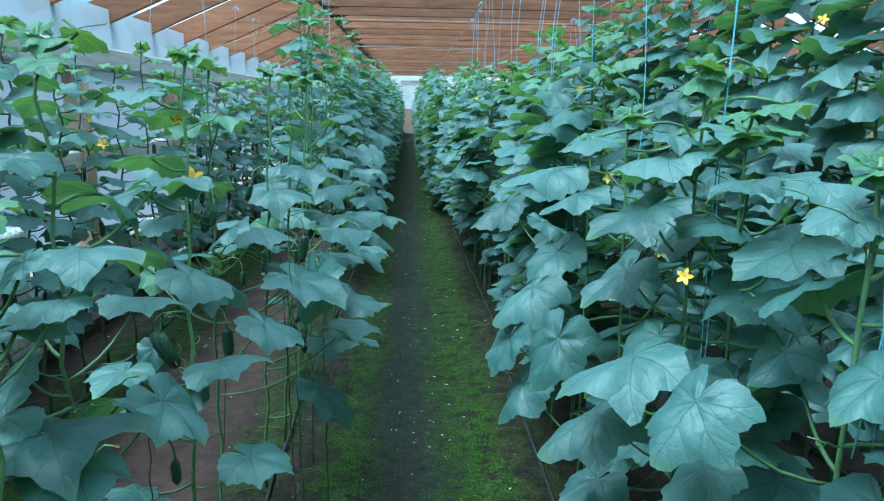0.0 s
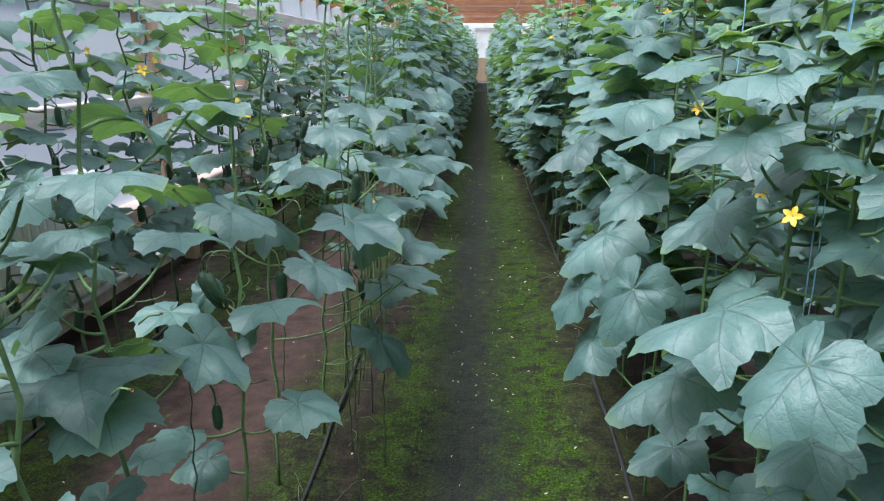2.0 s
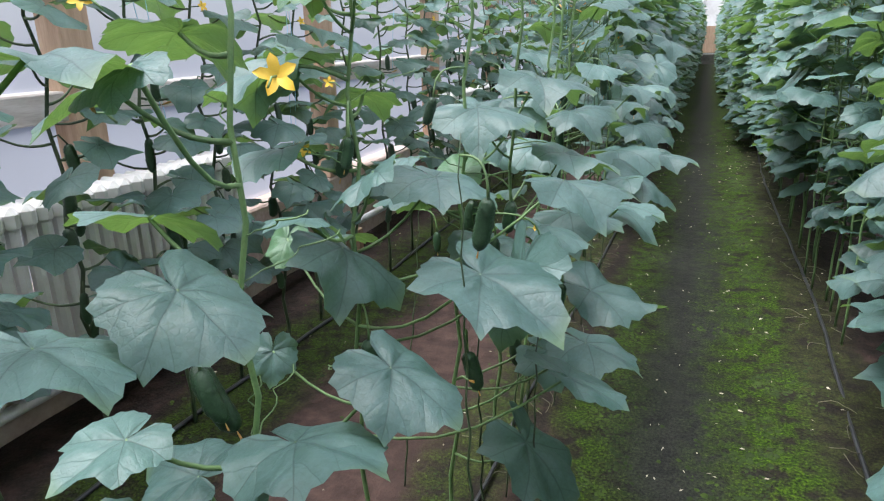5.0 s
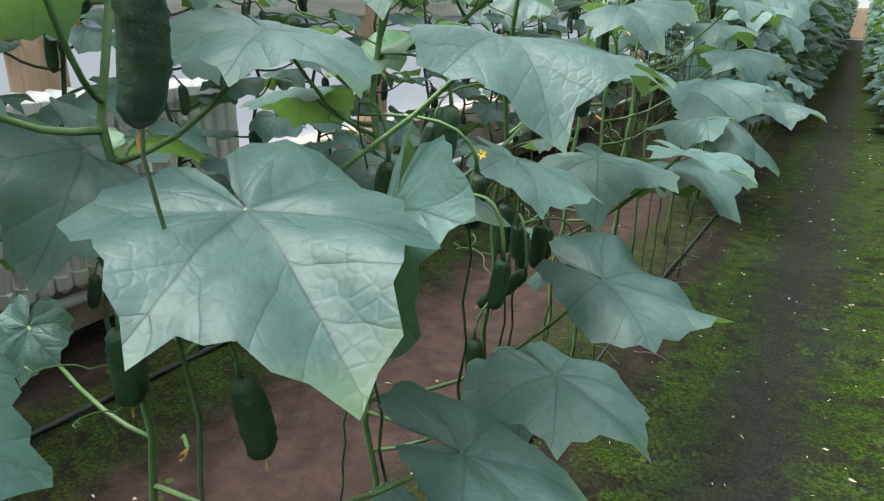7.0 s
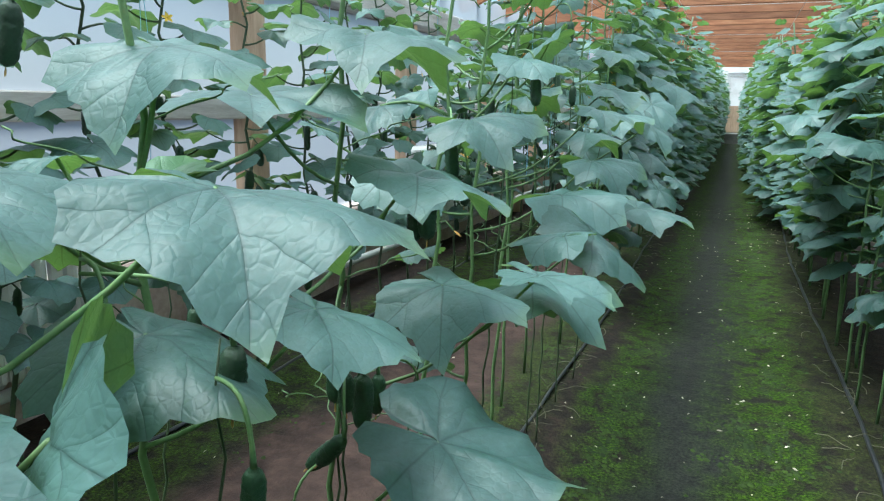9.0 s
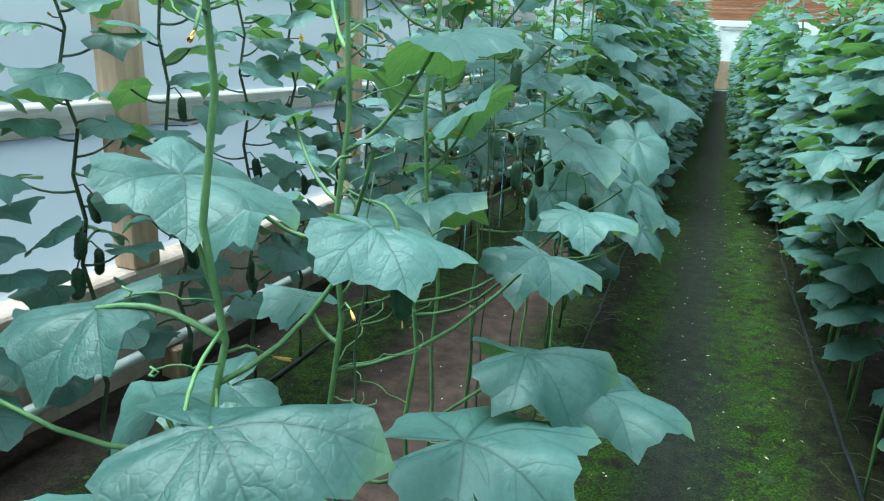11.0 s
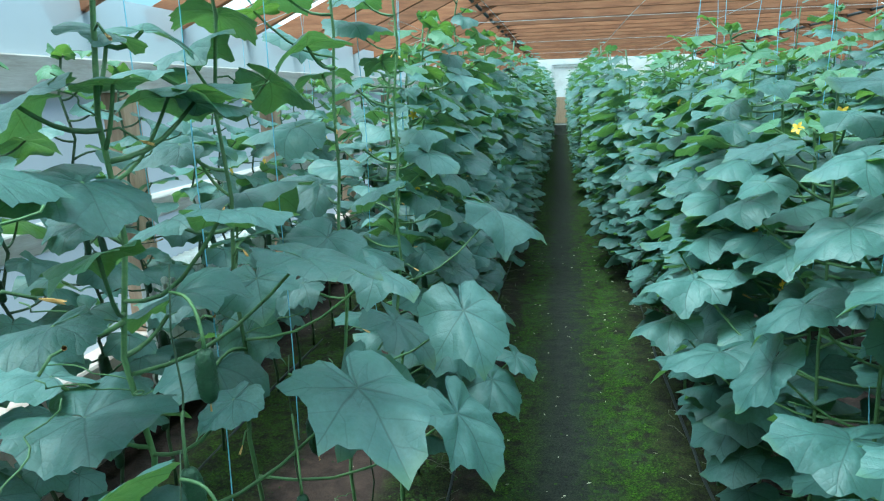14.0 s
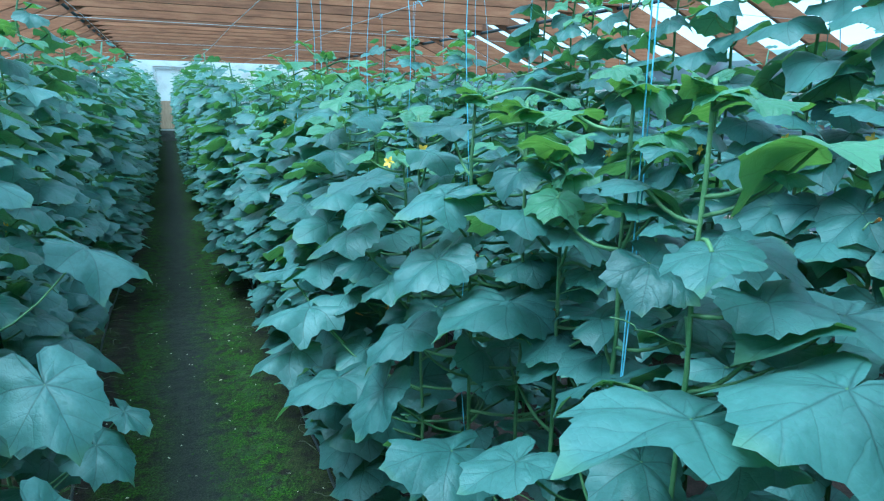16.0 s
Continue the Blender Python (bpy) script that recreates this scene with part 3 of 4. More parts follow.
def leafy_plant(rng, height, low, bare=False, size=0.125, step=0.075, reach=0.13, bias=0.55, fruits=3, flowers=2, name="cucumber_plant"):
    """One vine with every leaf, fruit and flower as a part; it faces +x."""
    root = new(name)
    pts = stem_path((0, 0, 0), (rng.uniform(-0.04, 0.06), rng.uniform(-0.05, 0.05), height), 0.012, rng)
    leaves = random_leaves(rng, pts, low, height, step, reach, 1, size, bias)
    geo = [tube(pts, [0.0075 * (1 - 0.5 * i / 13) for i in range(14)], 7)]
    for node, base, tip, roll, young_or_lit in leaves:
        geo.append(petiole(node, base, 0.0034, rng))
        add_leaf(root, base, tip, roll, young_or_lit, rng, False)
    top = pts[-1]
    for k in range(4):
        a = k * 1.6 + rng.uniform(0, 1)
        b = top + Vector((0.012 * math.cos(a), 0.012 * math.sin(a), -0.005 * k))
        add_leaf(root, b, b + Vector((math.cos(a), math.sin(a), 1.3 - 0.2 * k)).normalized() * 0.034 * (0.6 + 0.25 * k), rng.uniform(-20, 20), True, rng, False)
    for k in range(fruits):
        z = rng.uniform(low * 0.7 + 0.1, height * 0.7)
        n = on_path(pts, z)
        a = rng.uniform(-1.8, 1.8)
        at = n + Vector((0.035 * math.cos(a), 0.035 * math.sin(a), -0.02))
        geo.append(tube([n, (n + at) / 2 + Vector((0, 0, 0.015)), at], 0.0025, 5))
        add_fruit(root, at, rng.uniform(0.07, 0.1), rng, rng.random() < 0.3)
    for k in range(flowers):
        z = rng.uniform(height * 0.5, height * 0.95)
        n = on_path(pts, z)
        a = rng.uniform(-1.5, 1.5)
        at = n + Vector((0.06 * math.cos(a), 0.06 * math.sin(a), 0.0))
        geo.append(tube([n, at], 0.002, 5))
        add_flower(root, at, 0.019, rng, rng.random() < 0.5, (math.cos(a), math.sin(a), 0.3))
    part("stem", mesh_of("stem", *join_geo(geo), VINE if bare else STEM), root)
    return tagged(root, plant_label(height), "cucumber plant")


def far_rows(rows, kinds=14):
    """The vines further off, all in one mesh of leaves and stems, as they run together there."""
    models = []
    for k in range(kinds):
        rng = random.Random(100 + k)
        h = rng.uniform(1.75, 2.0)
        pts = stem_path((0, 0, 0), (rng.uniform(-0.04, 0.04), rng.uniform(-0.05, 0.05), h), 0.012, rng, 8)
        V, F, U = [], [], []
        for node, base, tip, roll, young_or_lit in random_leaves(rng, pts, 0.16, h, 0.036, 0.2, 1, 0.13, 0.5):
            v, f, u = rng.choice(COARSE)
            m = leaf_pose(base, tip, roll)
            o = len(V)
            V += [tuple(m @ Vector(p)) for p in v]
            F += [[i + o for i in p] for p in f]
            U += u
        v, f = tube(pts, 0.006, 4)
        o = len(V)
        V += v
        F += [[i + o for i in p] for p in f]
        U += [(0.5, 0.9)] * len(v)
        models.append((np.array(V), F, U))
    rng = random.Random(77)
    allV, allF, allU, o = [], [], [], 0
    for x, ya, yb, step, flip in rows:
        lean = 0.0 if abs(x) > 1.0 else -0.06 if flip else 0.06
        y = ya
        while y < yb:
            V, F, U = models[rng.randrange(kinds)]
            a = (math.pi if flip else 0.0) + rng.uniform(-0.5, 0.5)
            s = rng.uniform(0.9, 1.06)
            c, d = math.cos(a), math.sin(a)
            W = np.stack([V[:, 0] * c - V[:, 1] * d + lean * V[:, 2] + x + rng.uniform(-0.04, 0.04), V[:, 0] * d + V[:, 1] * c + y, V[:, 2] * s], 1)
            allV.append(W)
            allF += [[i + o for i in p] for p in F]
            allU += U
            o += len(V)
            y += step * rng.uniform(0.85, 1.15)
    return tagged(new("far_vines", mesh_of("far_vines", np.concatenate(allV).tolist(), allF, LEAF, True, allU)), "dense green cucumber vines filling the far rows", "vines", "", "stuff")


# ---- rows of plants ----
rngP = random.Random(21)
NEAR = 8.6
used = set()
WESTX, EASTX, WALLX, NEXTX = -0.58, 0.67, -1.5, 1.65


def place(kind, m, group):
    """First use moves the built plant itself, later ones copy it."""
    if kind.name in used:
        ob = copy_thing(kind, m)
    else:
        ob = kind
        ob.matrix_basis = m
        used.add(kind.name)
    ob["group"] = group
    return ob


def row(x, ya, yb, step, kinds, flip, group, rng, hs=(0.92, 1.06), lean=0.0):
    y, k = ya, 0
    while y < yb:
        s = rng.uniform(*hs)
        m = pose(x + rng.uniform(-0.03, 0.03), y, 0.0, 0, 0, (180 if flip else 0) + rng.uniform(-25, 25)) @ Matrix.Diagonal((1, 1, s, 1)) @ Matrix.Shear("XY", 4, (lean, 0.0))
        place(kinds[k % len(kinds)] if k < len(kinds) else rng.choice(kinds), m, group)
        y += step * rng.uniform(0.85, 1.15)
        k += 1


WESTKINDS = [leafy_plant(random.Random(200 + i), 1.78 + 0.04 * i, 0.36, fruits=4, size=0.125, step=0.042, reach=0.15) for i in range(6)]
EASTKINDS = [leafy_plant(random.Random(300 + i), 1.72 + 0.04 * i, 0.5, fruits=1, size=0.13, step=0.034, reach=0.18) for i in range(6)]
WALLKINDS = [leafy_plant(random.Random(400 + i), 1.7, 0.45, bare=True, step=0.052, size=0.115, fruits=6, flowers=1) for i in range(4)]
NEXTKINDS = [leafy_plant(random.Random(500 + i), 1.95 + 0.05 * i, 0.3, size=0.14, step=0.042, fruits=1) for i in range(4)]
row(WESTX, 5.4, NEAR, 0.26, WESTKINDS, False, GROUPS["w1"], rngP, lean=0.07)
row(EASTX + 0.06, 2.25, 3.5, 0.24, EASTKINDS, True, GROUPS["e1"], rngP, (0.84, 0.94))
# Rows are carried back to y = -2.2, unseen, to shade the near plants.
row(EASTX, -2.2, 0.3, 0.3, EASTKINDS, True, GROUPS["e1"], rngP, (0.85, 0.95))
row(WESTX, -2.2, 0.1, 0.3, WESTKINDS, False, GROUPS["w1"], rngP, (0.8, 0.9))
row(EASTX, 5.0, NEAR, 0.24, EASTKINDS, True, GROUPS["e1"], rngP, lean=0.06)
row(WALLX, -2.2, NEAR, 0.34, WALLKINDS, False, GROUPS["w2"], rngP)
row(NEXTX, -2.2, 6.2, 0.24, NEXTKINDS, True, GROUPS["e2"], rngP, (1.0, 1.1))
row(NEXTX, 6.3, NEAR, 0.27, NEXTKINDS, True, GROUPS["e2"], rngP, (0.84, 0.92))
far_rows([(WESTX + 0.05, NEAR, 13.0, 0.28, False), (EASTX - 0.06, NEAR, 13.0, 0.28, True), (WESTX + 0.09, 13.0, Y1 - 0.6, 0.28, False), (EASTX - 0.12, 13.0, Y1 - 0.6, 0.28, True), (WALLX, NEAR, Y1 - 0.6, 0.5, False), (NEXTX, NEAR, Y1 - 0.6, 0.4, True),
          (2.8, -1.5, 26.0, 0.36, False), (3.7, 2.0, 26.0, 0.4, True), (4.7, 2.0, 24.0, 0.45, False)])


# ---- the plants that the path passes closely, leaf by leaf ----
def hero(side, y, leaves, fruits, flowers):
    """A vine at one place of its row: leaves as (hub, tip, roll, flag for lime green), fruits as (top, bottom), flowers
    as (place, size, wilted).
    """
    rng = random.Random(int(y * 1000) + (7 if side == "w" else 3))
    x = WESTX if side == "w" else EASTX
    s = 1 if side == "w" else -1
    hubs = [Vector(l[:3]) for l in leaves]
    high = max([h.z for h in hubs] + [1.25 if side == "e" else 1.45]) + 0.08
    if side == "w":
        high = 1.3 if y < 1.1 else max(high, 2.02) if y > 3.5 else max(high, 1.8) if y > 3.1 else high
    opened = side == "w" and 1.3 < y < 3.5
    bushy = side == "w" and (y > 3.5 or y < 1.4) or side == "e" and len(leaves) < 4
    root = new("cucumber_plant")
    inner = sum(s * (h.x - x) for h in hubs) / max(1, len(hubs)) if hubs else 0.0
    lean = Vector((s * min(0.34 if side == "w" else 0.08, max(0.0, inner - 0.07)), rng.uniform(-0.04, 0.04), 0))
    pts = [p + Vector((x, y, 0)) for p in stem_path((0.6 * lean.x, 0, 0), (lean.x, lean.y, high), 0.007, rng)]
    geo = [tube(pts, [0.0056 * (1 - 0.45 * i / 13) for i in range(14)], 8)]
    for l in leaves:
        base, tip = Vector(l[:3]), Vector(l[3:6])
        node = on_path(pts, base.z - 0.06 - 0.3 * (Vector((base.x, base.y)) - Vector((x, y))).length)
        part("petiole", mesh_of("petiole", *petiole(node, base, 0.0028, rng), STEM), root)
        # lime green also stands in for light coming through a blade from above
        add_leaf(root, base, tip, l[6] + rng.uniform(-10, 10), l[7] > 0, rng, True, rng.uniform(0.78, 0.9))
    for node, base, tip, roll, young_or_lit in random_leaves(rng, pts, (0.85 if 1.9 < y < 3.2 else 1.05 if y > 3.5 else 0.22) if side == "w" else 0.32, high, 0.05 if opened or side == "w" else 0.036, 0.13, 1, 0.11, 0.25 if bushy else -0.15):
        base = Vector((x + s * (base.x - x) if side == "e" else base.x, base.y, base.z))
        tip = Vector((x + s * (tip.x - x) if side == "e" else tip.x, tip.y, tip.z))
        if s * (base.x - x) > ((0.1 if side == "w" else 0.2) if bushy else 0.06) or s * (tip.x - x) > ((0.2 if side == "w" else 0.32) if bushy else 0.15):
            continue
        geo.append(petiole(node, base, 0.0034, rng))
        add_leaf(root, base, tip, roll, young_or_lit, rng)
    for k in range(5):
        a = k * 1.3 + rng.uniform(0, 1)
        b = pts[-1] + Vector((0.012 * math.cos(a), 0.012 * math.sin(a), -0.006 * k))
        add_leaf(root, b, b + Vector((math.cos(a), math.sin(a), 0.75 - 0.22 * k)).normalized() * 0.034 * (0.6 + 0.25 * k), rng.uniform(-20, 20), True, rng)
    shoots = []
    for f in sorted(fruits, key=lambda f: -f[2]):
        a, b = Vector(f[:3]), Vector(f[3:6])
        ways = [pts] + shoots
        ends = [on_path(w, min(a.z + 0.05, w[-1].z - 0.01)) for w in ways]
        n = min(ends, key=lambda e: (e - a).length)
        if (n - a).length > 0.16:
            foot = Vector((a.x - 0.05 * s, a.y + rng.uniform(0.0, 0.04), 0))
            shoots.append([p + foot for p in stem_path((-0.03 * s + rng.uniform(-0.05, 0.05), rng.uniform(-0.06, 0.06), 0), (0, 0, a.z + 0.08), 0.003, rng, 20)])
            part("shoot", mesh_of("shoot", *tube(shoots[-1], [0.0027 * (1 - 0.7 * (i / 19) ** 2) for i in range(20)], 6), VINE), root, None, "thin dark fruiting shoot")
            n = on_path(shoots[-1], a.z + 0.05)
        top = max(n.z, a.z + 0.02)
        bow = [n.lerp(a, t) * (1 - t) + Vector((a.x, a.y, a.z + (top - a.z) * (1 - t))) * t + Vector((0, 0, 0.02 * math.sin(math.pi * t))) for t in [i / 7 for i in range(8)]]
        geo.append(tube(bow, [0.0019] * 7 + [0.0026], 6))
        q = (a - b).normalized().to_track_quat("Z", "Y").to_matrix().to_4x4()
        ln = max(0.055, (b - a).length)
        cu = part("cucumber", rng.choice(FRUITS), root, Matrix.Translation(a) @ q @ Matrix.Scale(ln, 4), "dark green warty cucumber")
        part("flower_end", BUD, cu, pose(0, 0, -0.99, 180, 0, 0) @ Matrix.Scale(0.11, 4), "dry pale flower end")
    for f in flowers:
        at = Vector(f[:3])
        n = on_path(pts, at.z - 0.02)
        back = at + (n - at) * min(1.0, 0.028 / max(0.01, (n - at).length)) - Vector((0, 0, 0.008))
        geo.append(tube([back, back.lerp(at, 0.5) + Vector((0, 0, 0.006)), at], [0.0016, 0.0016, 0.0018], 5))
        add_flower(root, at, f[3], rng, f[4] > 0, (s * 0.6, -0.7, 0.35))
    for k in range(9 if side == "w" else 4):
        n = on_path(pts, rng.uniform(0.5, high))
        a = rng.uniform(0, 6.28)
        tp = [n + Vector((math.cos(a) * t * 0.12 + 0.012 * math.cos(14 * t) * t, math.sin(a) * t * 0.12 + 0.012 * math.sin(14 * t) * t, 0.05 * t)) for t in [i / 14 for i in range(15)]]
        geo.append(tube(tp, 0.0011, 4))
    for k in range(5 if side == "w" and y > 2.9 else 0):
        n = on_path(pts, rng.uniform(0.8, high - 0.1))
        a = rng.uniform(-1.6, 1.6)
        at = n + Vector((s * 0.045 * math.cos(a), 0.045 * math.sin(a), rng.uniform(-0.02, 0.02)))
        geo.append(tube([n, n.lerp(at, 0.5) + Vector((0, 0, 0.01)), at], 0.0017, 5))
        add_flower(root, at, 0.014, rng, True, (s * math.cos(a), math.sin(a), -0.4))
    part("stem", mesh_of("stem", *join_geo(geo), STEM), root)
    tagged(root, plant_label(high), "cucumber plant", GROUPS["w1" if side == "w" else "e1"])
    return root


hero("w", 0.92,
     [(-0.455, 1.02, 1.116, -0.528, 0.99, 1.093, 0, 0), (-0.432, 0.9, 1.204, -0.452, 0.87, 1.172, 0, 0)],
     [],
     [(-0.507, 0.95, 1.039, 0.015, 1), (-0.342, 0.9, 0.943, 0.012, 1), (-0.344, 1, 1.004, 0.01, 1)])
hero("w", 1.2,
     [(-0.534, 1.09, 0.868, -0.354, 1.06, 0.88, 0, 0), (-0.475, 1.35, 1.022, -0.356, 1.32, 1.012, 0, 0), (-0.451, 1.08, 1.18, -0.34, 1.05, 1.166, 0, 0), (-0.435, 1.32, 0.816, -0.347, 1.29, 0.731, 0, 0), (-0.417, 1.35, 1.259, -0.314, 1.32, 1.26, 0, 0), (-0.573, 1.1, 0.969, -0.629, 1.07, 0.903, 0, 0)],
     [(-0.411, 1.3, 0.697, -0.41, 1.3, 0.647)],
     [(-0.526, 1.3, 1.052, 0.016, 1)])
hero("w", 1.6,
     [(-0.312, 1.5, 0.591, -0.2, 1.47, 0.57, 0, 0), (-0.31, 1.7, 0.856, -0.199, 1.67, 0.8, 0, 0), (-0.398, 1.6, 0.787, -0.252, 1.57, 0.805, 0, 0), (-0.407, 1.45, 1.046, -0.305, 1.42, 0.998, 0, 0), (-0.37, 1.4, 1.253, -0.408, 1.37, 1.221, 0, 0), (-0.464, 1.6, 0.706, -0.532, 1.57, 0.605, 0, 0)],
     [(-0.56, 1.62, 0.86, -0.506, 1.62, 0.767), (-0.535, 1.6, 0.864, -0.506, 1.6, 0.792)],
     [(-0.631, 1.6, 1.314, 0.014, 0), (-0.637, 1.6, 1.188, 0.016, 1), (-0.482, 1.75, 1.222, 0.03, 0)])
# the fifth leaf's lime green stands in for its backlit underside
hero("w", 1.98,
     [(-0.425, 1.9, 1.07, -0.491, 1.87, 1.005, 0, 0), (-0.402, 2.1, 1.023, -0.266, 2.07, 0.985, 0, 0), (-0.535, 1.98, 0.913, -0.428, 2, 0.81, 0, 0), (-0.645, 2, 1.236, -0.512, 2, 1.245, 0, 0), (-0.463, 1.95, 1.371, -0.371, 1.95, 1.349, 0, 1), (-0.538, 1.95, 1.348, -0.616, 1.95, 1.324, 0, 1), (-0.258, 1.92, 0.915, -0.109, 1.86, 0.865, 0, 0), (-0.13, 2, 0.719, -0.049, 2.08, 0.659, 0, 0), (-0.175, 2.13, 1.025, -0.05, 2.17, 0.987, 0, 0), (-0.224, 2.04, 0.888, -0.253, 2, 0.744, 0, 0), (-0.706, 1.98, 0.682, -0.698, 1.95, 0.615, 0, 0), (-0.731, 2.1, 0.875, -0.729, 2.05, 0.821, 0, 1)],
     [(-0.219, 1.83, 1.061, -0.233, 1.83, 0.985), (-0.281, 1.92, 0.779, -0.262, 1.92, 0.713), (-0.522, 2, 1.103, -0.54, 2, 1.034), (-0.475, 1.95, 0.757, -0.474, 1.95, 0.671), (-0.491, 1.95, 1.114, -0.502, 1.95, 1.065)],
     [(-0.612, 2.05, 1.36, 0.02, 0), (-0.636, 1.95, 1.073, 0.016, 0), (-0.598, 1.98, 1.084, 0.014, 0), (-0.255, 1.85, 0.769, 0.014, 1)])
hero("w", 2.3,
     [(-0.234, 2.15, 0.472, -0.118, 2.12, 0.357, 0, 0), (-0.238, 2.36, 0.578, -0.114, 2.33, 0.553, 0, 0), (-0.389, 2.3, 1.126, -0.257, 2.27, 1.087, 0, 0), (-0.322, 2.2, 0.885, -0.178, 2.17, 0.848, 0, 0), (-0.339, 2.6, 1.166, -0.19, 2.57, 1.12, 0, 0), (-0.268, 2.6, 0.986, -0.127, 2.57, 0.942, 0, 0), (-0.475, 2.2, 0.997, -0.403, 2.2, 0.974, 0, 0), (-0.133, 2.21, 0.684, -0.015, 2.17, 0.66, 0, 0), (-0.164, 2.46, 0.698, -0.007, 2.49, 0.644, 0, 0), (-0.261, 2.36, 0.872, -0.146, 2.38, 0.823, 0, 0), (-0.433, 2.3, 0.987, -0.435, 2.4, 1.021, 0, 1), (-0.542, 2.3, 1.015, -0.607, 2.3, 1, 0, 0)],
     [(-0.328, 2.4, 0.59, -0.319, 2.4, 0.507), (-0.307, 2.28, 0.943, -0.316, 2.28, 0.875), (-0.229, 2.2, 0.891, -0.234, 2.2, 0.83), (-0.303, 2.15, 0.903, -0.308, 2.15, 0.859), (-0.257, 2.45, 0.767, -0.262, 2.45, 0.698), (-0.254, 2.4, 0.712, -0.279, 2.4, 0.682), (-0.173, 2.15, 0.826, -0.177, 2.15, 0.799), (-0.443, 2.2, 1.155, -0.452, 2.2, 1.126)],
     [(-0.726, 2.3, 1.172, 0.014, 0), (-0.251, 2.25, 0.898, 0.006, 0)])
hero("w", 2.66,
     [(-0.447, 2.5, 1.086, -0.279, 2.5, 1.069, 0, 0), (-0.375, 2.8, 0.977, -0.23, 2.8, 0.933, 0, 0), (-0.265, 2.7, 0.815, -0.114, 2.65, 0.79, 0, 0), (-0.14, 2.78, 0.825, -0.02, 2.78, 0.804, 0, 0)],
     [(-0.36, 2.55, 0.756, -0.361, 2.55, 0.669), (-0.328, 2.56, 0.712, -0.328, 2.56, 0.645), (-0.266, 2.62, 0.687, -0.262, 2.62, 0.628), (-0.463, 2.5, 0.881, -0.483, 2.5, 0.792), (-0.56, 2.5, 0.793, -0.559, 2.5, 0.74), (-0.337, 2.75, 0.935, -0.338, 2.75, 0.865), (-0.325, 2.5, 0.64, -0.373, 2.5, 0.592), (-0.314, 2.75, 0.948, -0.315, 2.75, 0.871), (-0.265, 2.5, 0.748, -0.268, 2.5, 0.704), (-0.314, 2.5, 0.741, -0.313, 2.5, 0.712), (-0.283, 2.75, 0.646, -0.284, 2.75, 0.592)],
     [])
hero("w", 3.0,
     [(-0.31, 2.9, 1.055, -0.181, 2.95, 1.043, 0, 0), (-0.122, 3.1, 0.845, -0.002, 3.05, 0.748, 0, 0), (-0.62, 2.9, 1.034, -0.57, 2.9, 1.009, 0, 0), (-0.184, 2.9, 0.779, -0.044, 3, 0.746, 0, 0), (-0.154, 3, 0.848, -0.261, 3, 0.816, 0, 0), (-0.281, 3.1, 1.17, -0.181, 3.13, 1.14, 0, 0), (-0.472, 3.06, 1.206, -0.352, 3.08, 1.158, 0, 0)],
     [(-0.34, 2.9, 1.023, -0.333, 2.9, 0.951), (-0.25, 3.1, 1.137, -0.247, 3.1, 1.081), (-0.307, 2.9, 0.961, -0.311, 2.9, 0.919)],
     [(-0.599, 2.9, 1.132, 0.014, 1), (-0.332, 3.15, 1.226, 0.014, 1)])
hero("w", 3.3,
     [(-0.173, 3.32, 0.965, -0.058, 3.38, 0.935, 0, 0), (-0.183, 3.4, 1.076, -0.098, 3.4, 1.04, 0, 0), (-0.208, 3.2, 0.898, -0.057, 3.3, 0.888, 0, 0), (-0.299, 3.3, 1.348, -0.229, 3.4, 1.352, -18, 0), (-0.399, 3.35, 1.118, -0.315, 3.3, 1.097, 0, 0), (-0.309, 3.16, 1.242, -0.306, 3.2, 1.244, 0, 0), (-0.512, 3.4, 1.424, -0.491, 3.4, 1.364, 0, 0), (-0.572, 3.4, 1.229, -0.62, 3.4, 1.21, 0, 0)],
     [(-0.407, 3.3, 1.097, -0.412, 3.3, 1.063)],
     [(-0.469, 3.3, 1.315, 0.016, 1), (-0.272, 3.3, 1.122, 0.012, 1)])
hero("w", 3.62,
     [(-0.088, 3.5, 0.84, 0.047, 3.5, 0.796, 0, 0), (-0.241, 3.58, 1.016, -0.137, 3.51, 0.992, 0, 0), (-0.391, 3.5, 1.102, -0.282, 3.47, 1.121, 0, 0), (-0.361, 3.62, 1.251, -0.453, 3.62, 1.165, 0, 0), (-0.2, 3.75, 1.058, -0.087, 3.72, 1.038, 0, 0), (-0.541, 3.6, 1.435, -0.569, 3.55, 1.408, 0, 0), (-0.685, 3.6, 1.14, -0.629, 3.6, 1.104, 0, 0)],
     [(-0.321, 3.75, 1.143, -0.321, 3.75, 1.085), (-0.439, 3.5, 1.047, -0.444, 3.5, 1.001)],
     [(-0.417, 3.51, 1.393, 0.013, 1), (-0.424, 3.7, 1.359, 0.014, 1), (-0.419, 3.55, 1.205, 0.016, 1), (-0.368, 3.55, 1.143, 0.014, 1)])
